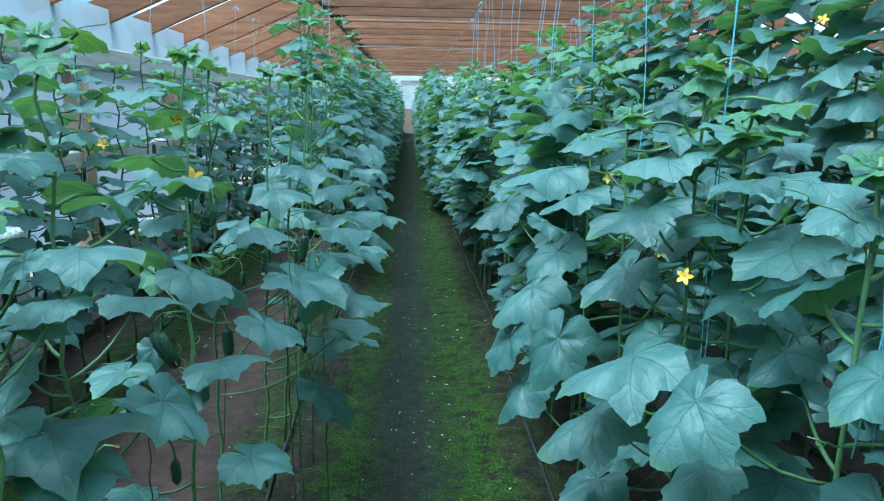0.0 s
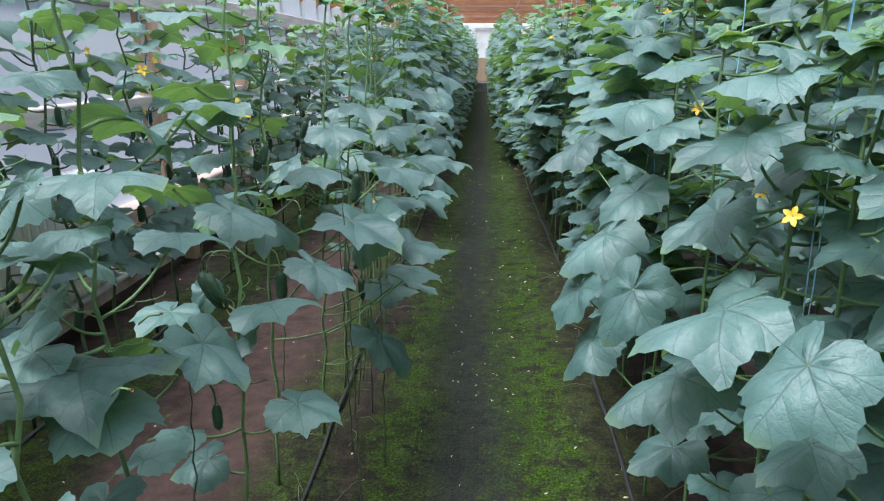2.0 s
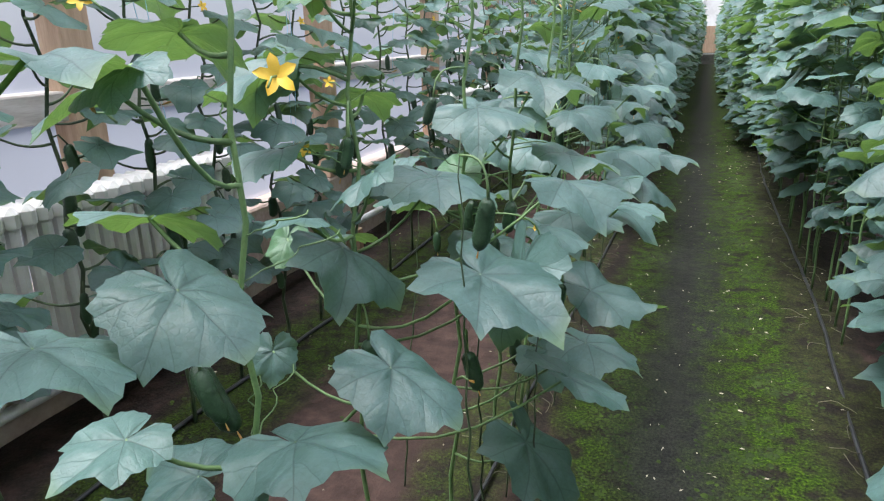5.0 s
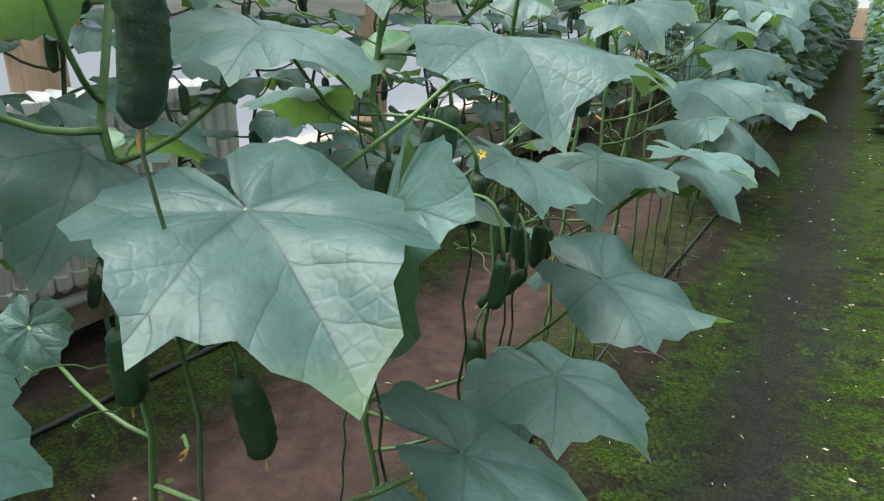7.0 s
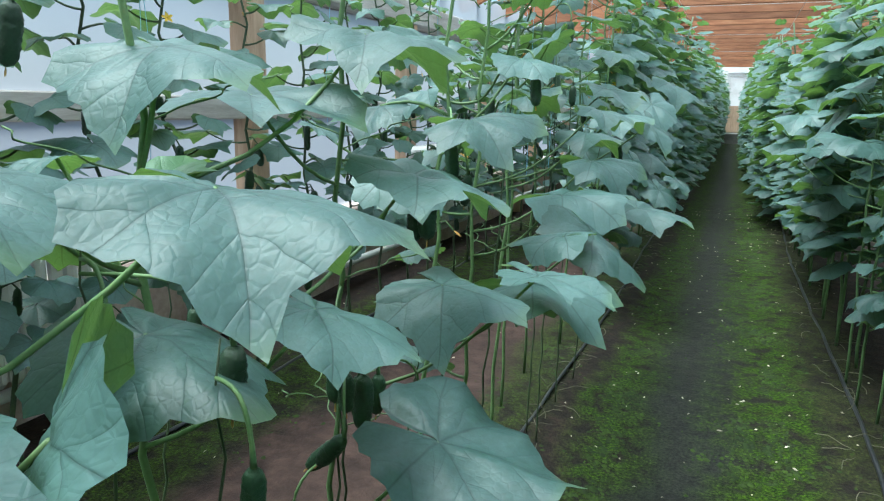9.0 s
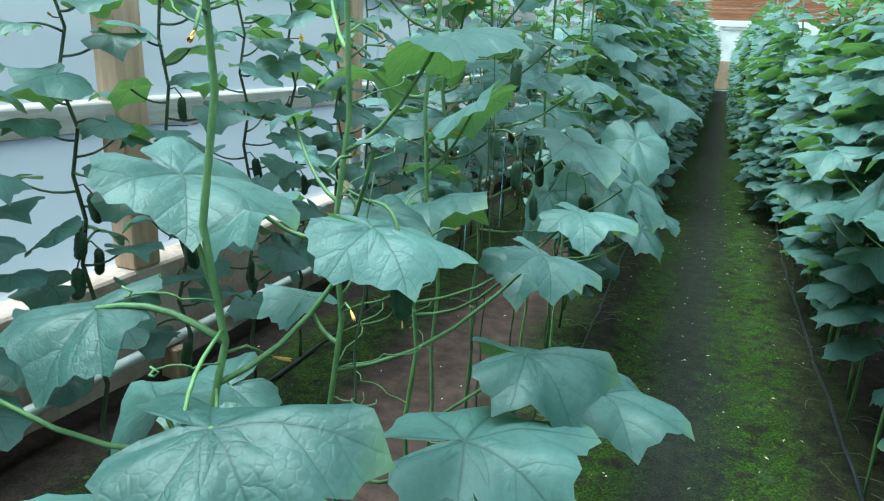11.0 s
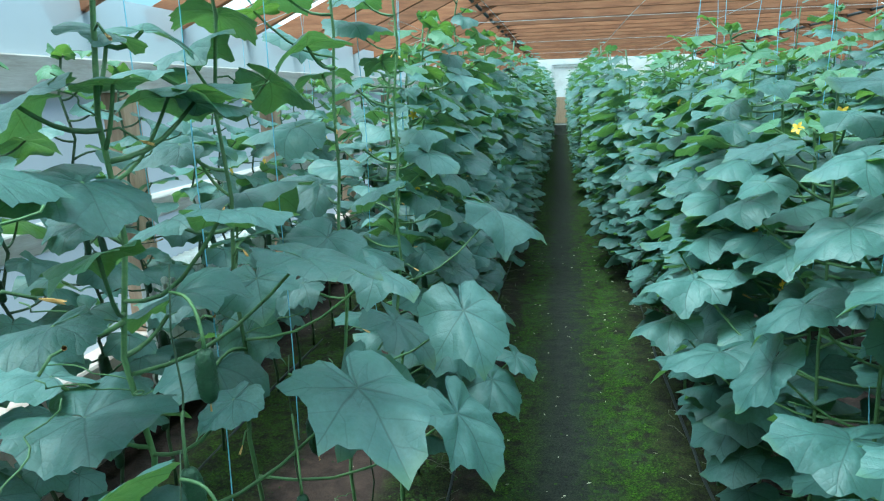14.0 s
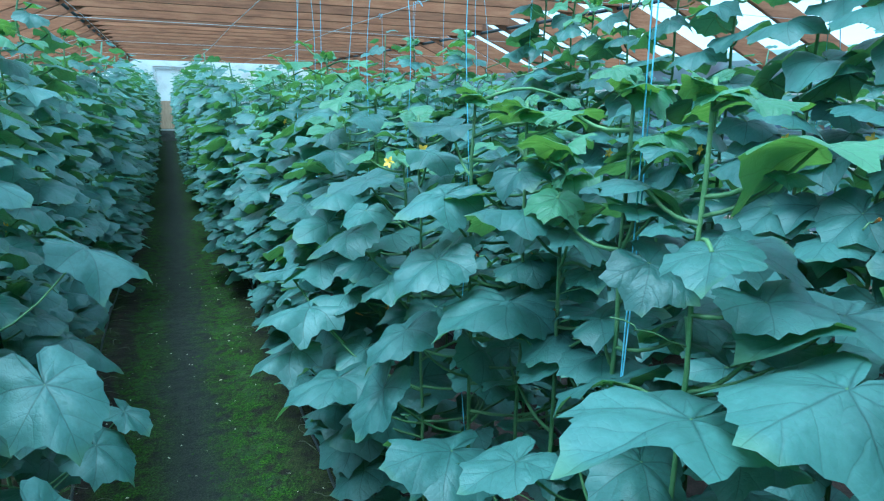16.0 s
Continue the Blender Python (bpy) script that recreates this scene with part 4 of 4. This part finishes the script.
hero("w", 3.95,
     [(-0.287, 4.1, 1.143, -0.171, 3.97, 1.092, 0, 0), (-0.575, 3.8, 1.032, -0.692, 3.7, 0.931, 0, 0), (-0.338, 3.85, 1.457, -0.272, 3.9, 1.441, 0, 0), (-0.337, 4.05, 1.356, -0.218, 4.05, 1.328, 0, 0), (-0.378, 3.9, 1.216, -0.405, 3.85, 1.191, 0, 0), (-0.455, 3.8, 1.42, -0.521, 3.8, 1.393, 0, 1), (-0.551, 4, 1.656, -0.627, 4, 1.673, 0, 0), (-0.517, 3.95, 1.593, -0.582, 3.9, 1.588, 0, 0), (-0.538, 4.1, 1.579, -0.408, 4.1, 1.59, 0, 0), (-0.655, 4, 1.48, -0.575, 4, 1.457, 0, 0), (-0.588, 3.9, 1.18, -0.439, 3.9, 1.174, 0, 0)],
     [(-0.386, 3.8, 1.184, -0.38, 3.8, 1.147), (-0.363, 4.1, 1.094, -0.357, 4.1, 1.028), (-0.349, 3.8, 1.323, -0.349, 3.8, 1.262), (-0.346, 4, 1.024, -0.342, 4, 0.971)],
     [(-0.394, 3.9, 1.321, 0.01, 1)])
hero("w", 4.3,
     [(-0.16, 4.25, 1.032, -0.08, 4.2, 0.936, 0, 0), (-0.306, 4.3, 1.273, -0.225, 4.25, 1.232, 0, 0), (-0.619, 4.3, 1.654, -0.523, 4.3, 1.677, 0, 0), (-0.656, 4.5, 1.371, -0.481, 4.5, 1.394, 0, 0), (-0.696, 4.4, 1.507, -0.598, 4.4, 1.452, 0, 0), (-0.584, 4.35, 1.129, -0.644, 4.3, 0.995, 0, 0)],
     [(-0.28, 4.3, 0.985, -0.265, 4.3, 0.882)],
     [])
hero("w", 4.7,
     [(-0.197, 4.6, 1.101, -0.132, 4.5, 0.991, 0, 0), (-0.627, 4.6, 1.75, -0.721, 4.6, 1.709, 0, 1), (-0.444, 4.6, 0.915, -0.481, 4.55, 0.737, 0, 0), (-0.407, 4.8, 0.999, -0.283, 4.75, 0.916, 0, 0)],
     [],
     [])
hero("w", 5.1,
     [(-0.301, 5.6, 0.849, -0.144, 5.55, 0.721, 0, 0), (-0.318, 5.1, 0.847, -0.236, 5.05, 0.717, 0, 0), (-0.124, 5.2, 0.752, -0.054, 5.16, 0.699, 0, 0), (-0.189, 5.1, 0.713, -0.093, 5.05, 0.614, 0, 0), (-0.192, 5.3, 1.204, -0.029, 5.3, 1.093, 0, 0), (-0.664, 4.9, 1.715, -0.548, 4.9, 1.655, 0, 0), (-0.604, 5.2, 1.781, -0.469, 5.2, 1.743, 0, 0), (-0.549, 5, 1.146, -0.419, 5, 1.081, 0, 0)],
     [],
     [])
hero("e", 0.85,
     [(0.448, 0.85, 1.026, 0.386, 0.82, 0.944, 0, 0), (0.646, 0.78, 1.088, 0.573, 0.75, 1.036, 0, 0), (0.494, 0.9, 0.898, 0.428, 0.87, 0.855, 0, 0), (0.741, 0.95, 1.273, 0.672, 0.92, 1.249, 0, 0)],
     [],
     [(0.62, 0.95, 1.091, 0.014, 1), (0.687, 0.9, 1.222, 0.015, 1)])
hero("e", 1.2,
     [(0.457, 1.12, 0.985, 0.319, 1.09, 0.915, 0, 0), (0.424, 1.2, 0.837, 0.307, 1.17, 0.761, 0, 0), (0.639, 1, 1.204, 0.542, 0.97, 1.159, 0, 0), (0.661, 1, 1.303, 0.734, 0.97, 1.286, 0, 0), (0.593, 1.05, 1.297, 0.514, 1.02, 1.282, 0, 0), (0.682, 1.05, 1.018, 0.626, 1.02, 0.947, 0, 0), (0.743, 1, 1.097, 0.786, 0.97, 1.08, 0, 0)],
     [],
     [(0.534, 1.12, 1.129, 0.016, 0), (0.627, 1.2, 1.024, 0.01, 1), (0.541, 1.15, 0.992, 0.01, 1)])
hero("e", 1.34,
     [(0.399, 1.45, 0.9, 0.348, 1.42, 0.778, 0, 0), (0.509, 1.25, 1.226, 0.393, 1.22, 1.167, 0, 0), (0.563, 1.3, 1.322, 0.447, 1.27, 1.276, 0, 0), (0.722, 1.3, 1.377, 0.639, 1.27, 1.356, 0, 0), (0.509, 1.35, 1.082, 0.417, 1.32, 1.007, 0, 0), (0.464, 1.3, 0.639, 0.375, 1.27, 0.594, 0, 0), (0.71, 1.3, 0.977, 0.77, 1.27, 0.928, 0, 0), (0.559, 1.3, 1.359, 0.614, 1.27, 1.335, 0, 0), (0.585, 1.35, 1.423, 0.531, 1.32, 1.395, 0, 0)],
     [],
     [(0.611, 1.42, 1.106, 0.016, 0), (0.673, 1.3, 1.22, 0.014, 1)])
hero("e", 1.62,
     [(0.388, 1.78, 0.649, 0.324, 1.75, 0.536, 0, 0), (0.497, 1.7, 1.194, 0.386, 1.67, 1.14, 0, 0), (0.447, 1.7, 1.048, 0.357, 1.67, 0.973, 0, 0), (0.531, 1.75, 1.329, 0.438, 1.72, 1.298, 0, 0)],
     [],
     [(0.567, 1.7, 1.236, 0.016, 0), (0.544, 1.5, 1.078, 0.012, 1), (0.995, 1.7, 1.414, 0.014, 0)])
hero("e", 2.0,
     [(0.424, 1.9, 0.895, 0.308, 1.87, 0.785, 0, 0), (0.355, 1.85, 0.757, 0.298, 1.82, 0.646, 0, 0), (0.495, 2, 1.222, 0.333, 1.97, 1.174, 0, 0), (0.401, 2.3, 1.086, 0.284, 2.27, 0.983, 0, 0), (0.42, 1.8, 1.104, 0.492, 1.77, 1.063, 0, 0)],
     [],
     [(1.251, 2, 1.666, 0.018, 0), (0.633, 2.3, 1.47, 0.015, 0)])
# the rolled last leaf is coloured lime for light through its underside
hero("e", 3.93,
     [(0.574, 3.82, 1.275, 0.386, 3.79, 1.279, 0, 0), (0.684, 3.72, 1.339, 0.507, 3.69, 1.319, 0, 0), (0.845, 3.85, 1.361, 0.65, 3.82, 1.354, 0, 0), (0.861, 3.9, 1.277, 0.965, 3.87, 1.287, 0, 0), (0.749, 3.85, 1.579, 0.62, 3.82, 1.577, 30, 1)],
     [],
     [(1.086, 4, 1.445, 0.02, 1)])
hero("e", 4.1,
     [(0.508, 4.1, 1.079, 0.396, 4.07, 1.064, 0, 0), (0.656, 4.05, 1.478, 0.75, 4.02, 1.454, 0, 0), (0.704, 4.05, 1.586, 0.725, 4.02, 1.601, 0, 1), (0.694, 4.05, 1.582, 0.633, 4.02, 1.569, 0, 1), (0.705, 4.05, 1.493, 0.749, 4.02, 1.504, 0, 1)],
     [],
     [])
hero("e", 4.25,
     [(0.682, 4.15, 1.278, 0.792, 4.12, 1.3, 0, 0), (0.585, 4.25, 1.444, 0.469, 4.22, 1.432, 0, 0), (0.644, 4.2, 1.412, 0.728, 4.17, 1.361, 0, 0), (0.942, 4.15, 1.349, 0.817, 4.12, 1.293, 0, 0)],
     [],
     [(0.658, 4.25, 1.264, 0.011, 1), (0.606, 4.25, 1.37, 0.009, 1), (0.632, 4.25, 1.117, 0.008, 1), (0.603, 4.28, 1.207, 0.008, 1)])
hero("e", 4.38,
     [(0.485, 4.3, 0.995, 0.331, 4.27, 0.999, 0, 0), (0.615, 4.35, 1.254, 0.455, 4.32, 1.221, 0, 0), (0.687, 4.4, 1.319, 0.599, 4.37, 1.289, 0, 0), (0.849, 4.3, 1.099, 0.756, 4.27, 1.17, 0, 0), (0.686, 4.3, 1.545, 0.734, 4.27, 1.569, 0, 1), (0.669, 4.3, 1.543, 0.59, 4.27, 1.569, 0, 1)],
     [],
     [(0.553, 4.35, 1.346, 0.013, 1)])
hero("e", 4.52,
     [(0.417, 4.5, 1.041, 0.349, 4.47, 0.943, 0, 0), (0.465, 4.5, 1.164, 0.362, 4.47, 1.099, 0, 0), (0.51, 4.45, 1.321, 0.409, 4.42, 1.259, 0, 0), (0.545, 4.5, 1.439, 0.435, 4.47, 1.393, 0, 0), (0.596, 4.6, 1.567, 0.491, 4.57, 1.551, 0, 0), (0.632, 4.5, 1.1, 0.688, 4.47, 1.013, 0, 0)],
     [],
     [])
hero("e", 4.75,
     [(0.393, 4.8, 0.945, 0.229, 4.77, 0.895, 0, 0), (0.467, 4.8, 1.433, 0.36, 4.77, 1.401, 0, 0), (0.425, 4.8, 1.307, 0.324, 4.77, 1.252, 0, 0), (0.339, 5.2, 1.123, 0.247, 5.17, 1.105, 0, 0), (0.365, 5, 1.069, 0.22, 4.97, 1.025, 0, 0), (0.316, 5, 0.955, 0.2, 4.97, 0.902, 0, 0), (0.508, 4.75, 1.195, 0.43, 4.72, 1.155, 0, 0), (0.584, 4.7, 1.506, 0.683, 4.67, 1.481, 0, 0)],
     [],
     [(0.597, 4.77, 1.504, 0.017, 0), (0.542, 4.86, 1.468, 0.016, 0)])


# ---- wires, twines, hoses and heating ----
WIREZ = 2.25
for x in (WALLX, WESTX, EASTX, NEXTX):
    thing("row_wire", tube([(x, Y0, WIREZ)] + [(x, Y0 + i * 3.2, WIREZ - 0.02 * (i % 2)) for i in range(1, 10)] + [(x, Y1, WIREZ)], 0.0022, 5), WIRE, "thin steel wire stretched along the row", "wire", "", "wires over the rows", True)
for y in (4.0, 7.2, 10.4, 13.6, 16.8):
    thing("cross_wire", tube([(WX + 0.02, y, 1.95), (-1.0, y, WIREZ + 0.012), (1.5, y + 0.02, WIREZ + 0.012), (EX - 0.9, y, WIREZ)], 0.0022, 5), WIRE, "thin steel wire stretched across the rows", "wire", "", "wires across the rows", True)


def twine_mesh(seed, foot):
    rng = random.Random(seed)
    geo = []
    for k in range(2):
        pts = []
        for i in range(26):
            t = i / 25
            z = foot + (WIREZ - foot) * t
            sl = 0.02 * math.sin(3.1 * t + seed + k * 2) + 0.009 * math.sin(11 * t + k + seed)
            pts.append((sl * 0.7 + k * 0.012 * math.sin(math.pi * t), sl + k * 0.02 * math.sin(math.pi * t), z))
        if k == 0 or seed % 2:
            geo.append(tube(pts, 0.0012, 5))
    loop = [(0.012 * math.sin(a), 0.02 * (1 - math.cos(a)) + 0.01, WIREZ - 0.015 + 0.018 * math.sin(a * 1.5)) for a in [i * 0.55 for i in range(12)]]
    geo.append(tube(loop, 0.0018, 5))
    return mesh_of("twine", *join_geo(geo), TWINE)


TWINES = [twine_mesh(i, 0.8 + 0.05 * i) for i in range(6)]
rngT = random.Random(31)
for x, ya, yb, st in ((WESTX, 4.2, 6.2, 0.5), (EASTX, 0.85, 3.3, 0.42), (EASTX, 4.05, 7.0, 0.42), (WALLX, -0.4, 8.0, 0.84), (NEXTX, 0.4, 9.0, 0.6)):
    y = ya
    while y < yb:
        ob = new("twine", rngT.choice(TWINES))
        ob.matrix_basis = pose(x + rngT.uniform(-0.015, 0.015), y + rngT.uniform(-0.03, 0.03), 0, 0, 0, rngT.uniform(0, 360))
        tagged(ob, "slack light blue polypropylene twine tied to the wire", "twine", "twines that hold the vines")
        y += st * rngT.uniform(0.6, 1.5)


def hose(x, ya, yb, r, seed):
    rng = random.Random(seed)
    pts, y = [], ya
    while y < yb:
        pts.append((x + 0.02 * math.sin(y * 1.3 + seed) + rng.uniform(-0.006, 0.006), y, 0.016 + r + 0.008 * math.sin(y * 3.1)))
        y += 0.18
    root = thing("drip_hose", tube(pts, r, 8), HOSE, "black plastic drip hose lying on the soil", "hose", "", "drip hoses of the rows", True)
    return root


hose(-0.43, -0.5, 26.0, 0.006, 1)
hose(0.6, -0.5, 26.0, 0.0075, 2)
hose(-1.5, -0.5, 26.0, 0.008, 3)
hose(1.75, 0.0, 26.0, 0.009, 4)


def section_mesh():
    """One cast-iron section: two flat columns, joined by hubs above and below."""
    geo = []
    for dx in (-0.038, 0.038):
        geo.append(box_geo((dx - 0.022, -0.019, 0.05), (dx + 0.022, 0.019, 0.53), 0.012))
    geo.append(box_geo((-0.065, -0.024, 0.0), (0.065, 0.024, 0.075), 0.018))
    geo.append(box_geo((-0.07, -0.026, 0.505), (0.07, 0.026, 0.585), 0.02))
    return mesh_of("section", *join_geo(geo), RADPAINT, False)


SECTION = section_mesh()


def radiator(y0, n, z0):
    root = new("radiator")
    root.matrix_basis = pose(WX + 0.1, y0, z0)
    for i in range(n):
        part("section", SECTION, root, pose(0, 0.054 * i, 0))
    for z in (0.04, 0.545):
        part("rod", mesh_of("rod", *tube([(0, -0.05, z), (0, 0.054 * (n - 1) + 0.05, z)], 0.02, 8), RADPAINT), root)
    for y in (0.054 * 2.5, 0.054 * (n - 3.5)):
        part("bracket", mesh_of("bracket", *box_geo((-0.12, y - 0.012, 0.03), (-0.01, y + 0.012, 0.055), 0.003), RADPAINT, False), root)
    part("feed_pipe", mesh_of("feed_pipe", *tube([(0, 0.054 * (n - 1) + 0.04, 0.04), (0, 0.054 * n + 0.06, 0.035), (0.0, 0.054 * n + 0.12, -0.02), (0, 0.054 * n + 0.2, -0.045)], 0.016, 8), PIPE), root)
    return tagged(root, "white-painted cast-iron column radiator below the window", "radiator", "radiators along the wall")


radiator(0.9, 46, 0.22)
radiator(5.95, 24, 0.22)
radiator(10.6, 24, 0.22)
thing("heating_pipe", tube([(WX + 0.1, -0.5, 0.17), (WX + 0.1, 3.5, 0.175), (WX + 0.105, 8.0, 0.18), (WX + 0.1, 14.0, 0.175), (WX + 0.1, Y1 - 0.5, 0.18)], 0.021, 10), PIPE, "long white-painted steel heating pipe along the wall", "pipe", "", "", True)
for y in (0.4, 4.4, 8.4, 12.4, 16.4, 20.4):
    thing("pipe_rest", box_geo((WX + 0.06, y, 0.0), (WX + 0.15, y + 0.06, 0.152), 0.006), POSTWOOD, "small wooden block under the heating pipe", "block", "", "rests of the heating pipe")


# ---- the far door ----
def far_door():
    a, b, top = DOOR
    root = new("door_1")
    z0 = 0.36
    y = Y1 + 0.02
    fr = [box_geo((a + 0.003, y, z0), (a + 0.07, y + 0.1, top - 0.003), 0.004), box_geo((b - 0.07, y, z0), (b - 0.003, y + 0.1, top - 0.003), 0.004), box_geo((a + 0.072, y, top - 0.08), (b - 0.072, y + 0.1, top - 0.003), 0.004)]
    part("door_frame", mesh_of("door_frame", *join_geo(fr), PIPE, False), root, None, "grey-white painted door frame")
    lf = [box_geo((a + 0.08, y + 0.02, z0 + 0.02), (b - 0.08, y + 0.06, 1.3), 0.004)]
    part("door_panel", mesh_of("door_panel", *join_geo(lf), POSTWOOD, False), root, None, "brown wooden lower door panel")
    pn = part("pane", mesh_of("pane", [(a + 0.08, y + 0.04, 1.302), (b - 0.08, y + 0.04, 1.302), (b - 0.08, y + 0.04, top - 0.09), (a + 0.08, y + 0.04, top - 0.09)], [[0, 1, 2, 3]], PAINT, False), root, None, "white-painted upper pane")
    part("handle", mesh_of("handle", *tube([(a + 0.14, y - 0.01, 1.35), (a + 0.14, y - 0.05, 1.37), (a + 0.14, y - 0.05, 1.48), (a + 0.14, y - 0.01, 1.5)], 0.008, 6), WIRE), root)
    tagged(root, "closed door with a brown lower panel and white pane", "door", "", "structure")
    thing("door_step", box_geo((a - 0.2, Y1 - 0.45, -0.02), (b + 0.2, Y1 + 0.2, 0.355), 0.02), surface("raw_concrete", [(0.3, (0.1, 0.1, 0.09)), (0.7, (0.22, 0.21, 0.2))], 6, 0.9, 0.4, 60, depth=0.005), "worn grey concrete step below the door", "step", "structure")


far_door()


# ---- litter on the soil ----
def litter(n):
    rng = random.Random(9)
    V, F = [], []
    for k in range(n):
        x = rng.choice((rng.uniform(-0.35, 0.6), rng.uniform(-1.9, 0.9)))
        y = rng.uniform(1.2, 10.0)
        s = rng.uniform(0.002, 0.0065)
        a = rng.uniform(0, 6.28)
        lift = 0.02 * min(1.0, max(0.0, (abs(x) - 0.3) / 0.2))
        z = 0.02 * noise.noise((x * 1.7, y * 1.7, 0.0)) + 0.008 * noise.noise((x * 7, y * 7, 3.0)) + lift + 0.002
        ln, w = s * rng.uniform(1.0, 2.2), s * rng.uniform(0.35, 0.8)
        o = len(V)
        for u, v, h in ((-ln, 0, 0), (-0.3 * ln, w, 0.003), (ln, 0, 0.001), (0.2 * ln, -w, 0.0), (0, 0, 0.004)):
            V.append((x + u * math.cos(a) - v * math.sin(a), y + u * math.sin(a) + v * math.cos(a), z + h))
        F += [[o, o + 4, o + 1], [o + 1, o + 4, o + 2], [o + 2, o + 4, o + 3], [o + 3, o + 4, o]]
    return thing("litter", (V, F), LITTER, "pale bits of dry leaf and stalk strewn on the soil", "litter", "stuff", smooth=True)


litter(420)


def moss(n):
    """Small cushions of moss along both edges of the path and beside the wall-side hose."""
    rng = random.Random(29)
    V, F = [], []
    while n:
        c, w = rng.choice(((0.31, 0.09), (0.28, 0.09), (-0.16, 0.05), (-1.42, 0.15), (-0.52, 0.07)))
        x, y = rng.gauss(c, w), rng.uniform(1.4, 9.5)
        if noise.noise((x * 3.1, y * 3.1, 7.0)) < -0.05:
            continue
        n -= 1
        lift = 0.02 * min(1.0, max(0.0, (abs(x) - 0.3) / 0.2))
        z = 0.02 * noise.noise((x * 1.7, y * 1.7, 0.0)) + 0.008 * noise.noise((x * 7, y * 7, 3.0)) + lift - 0.002
        r, h = rng.uniform(0.004, 0.013), rng.uniform(0.003, 0.009)
        o = len(V)
        a0 = rng.uniform(0, 6.28)
        for k in range(5):
            a = a0 + k * 1.2566
            q = r * rng.uniform(0.7, 1.3)
            V.append((x + q * math.cos(a), y + q * math.sin(a), z))
        V.append((x + rng.uniform(-0.3, 0.3) * r, y + rng.uniform(-0.3, 0.3) * r, z + h))
        F += [[o + k, o + (k + 1) % 5, o + 5] for k in range(5)]
    return thing("moss", (V, F), MOSS, "low cushions of olive-green moss along the path", "moss", "stuff", smooth=True)


moss(14000)


def dry_roots():
    """Pale dry tendrils lying along the drip hoses."""
    rng = random.Random(19)
    geo = []
    for k in range(150):
        x = rng.choice((-0.41, -0.41, 0.62)) + rng.uniform(-0.07, 0.07)
        y = rng.uniform(1.8, 9.0)
        a, b = rng.uniform(0, 6.28), rng.uniform(-2, 2)
        pts, p = [], Vector((x, y, 0.03))
        for i in range(7):
            pts.append(p.copy())
            p += Vector((math.cos(a + b * i / 6), math.sin(a + b * i / 6), rng.uniform(-0.1, 0.5) if i < 4 else -0.3)) * 0.02
        geo.append(tube(pts, 0.0012, 4))
    return thing("dry_tendrils", join_geo(geo), DRYROOT, "tangle of dry greyish tendrils along the hoses", "tendrils", "stuff", smooth=True)


dry_roots()
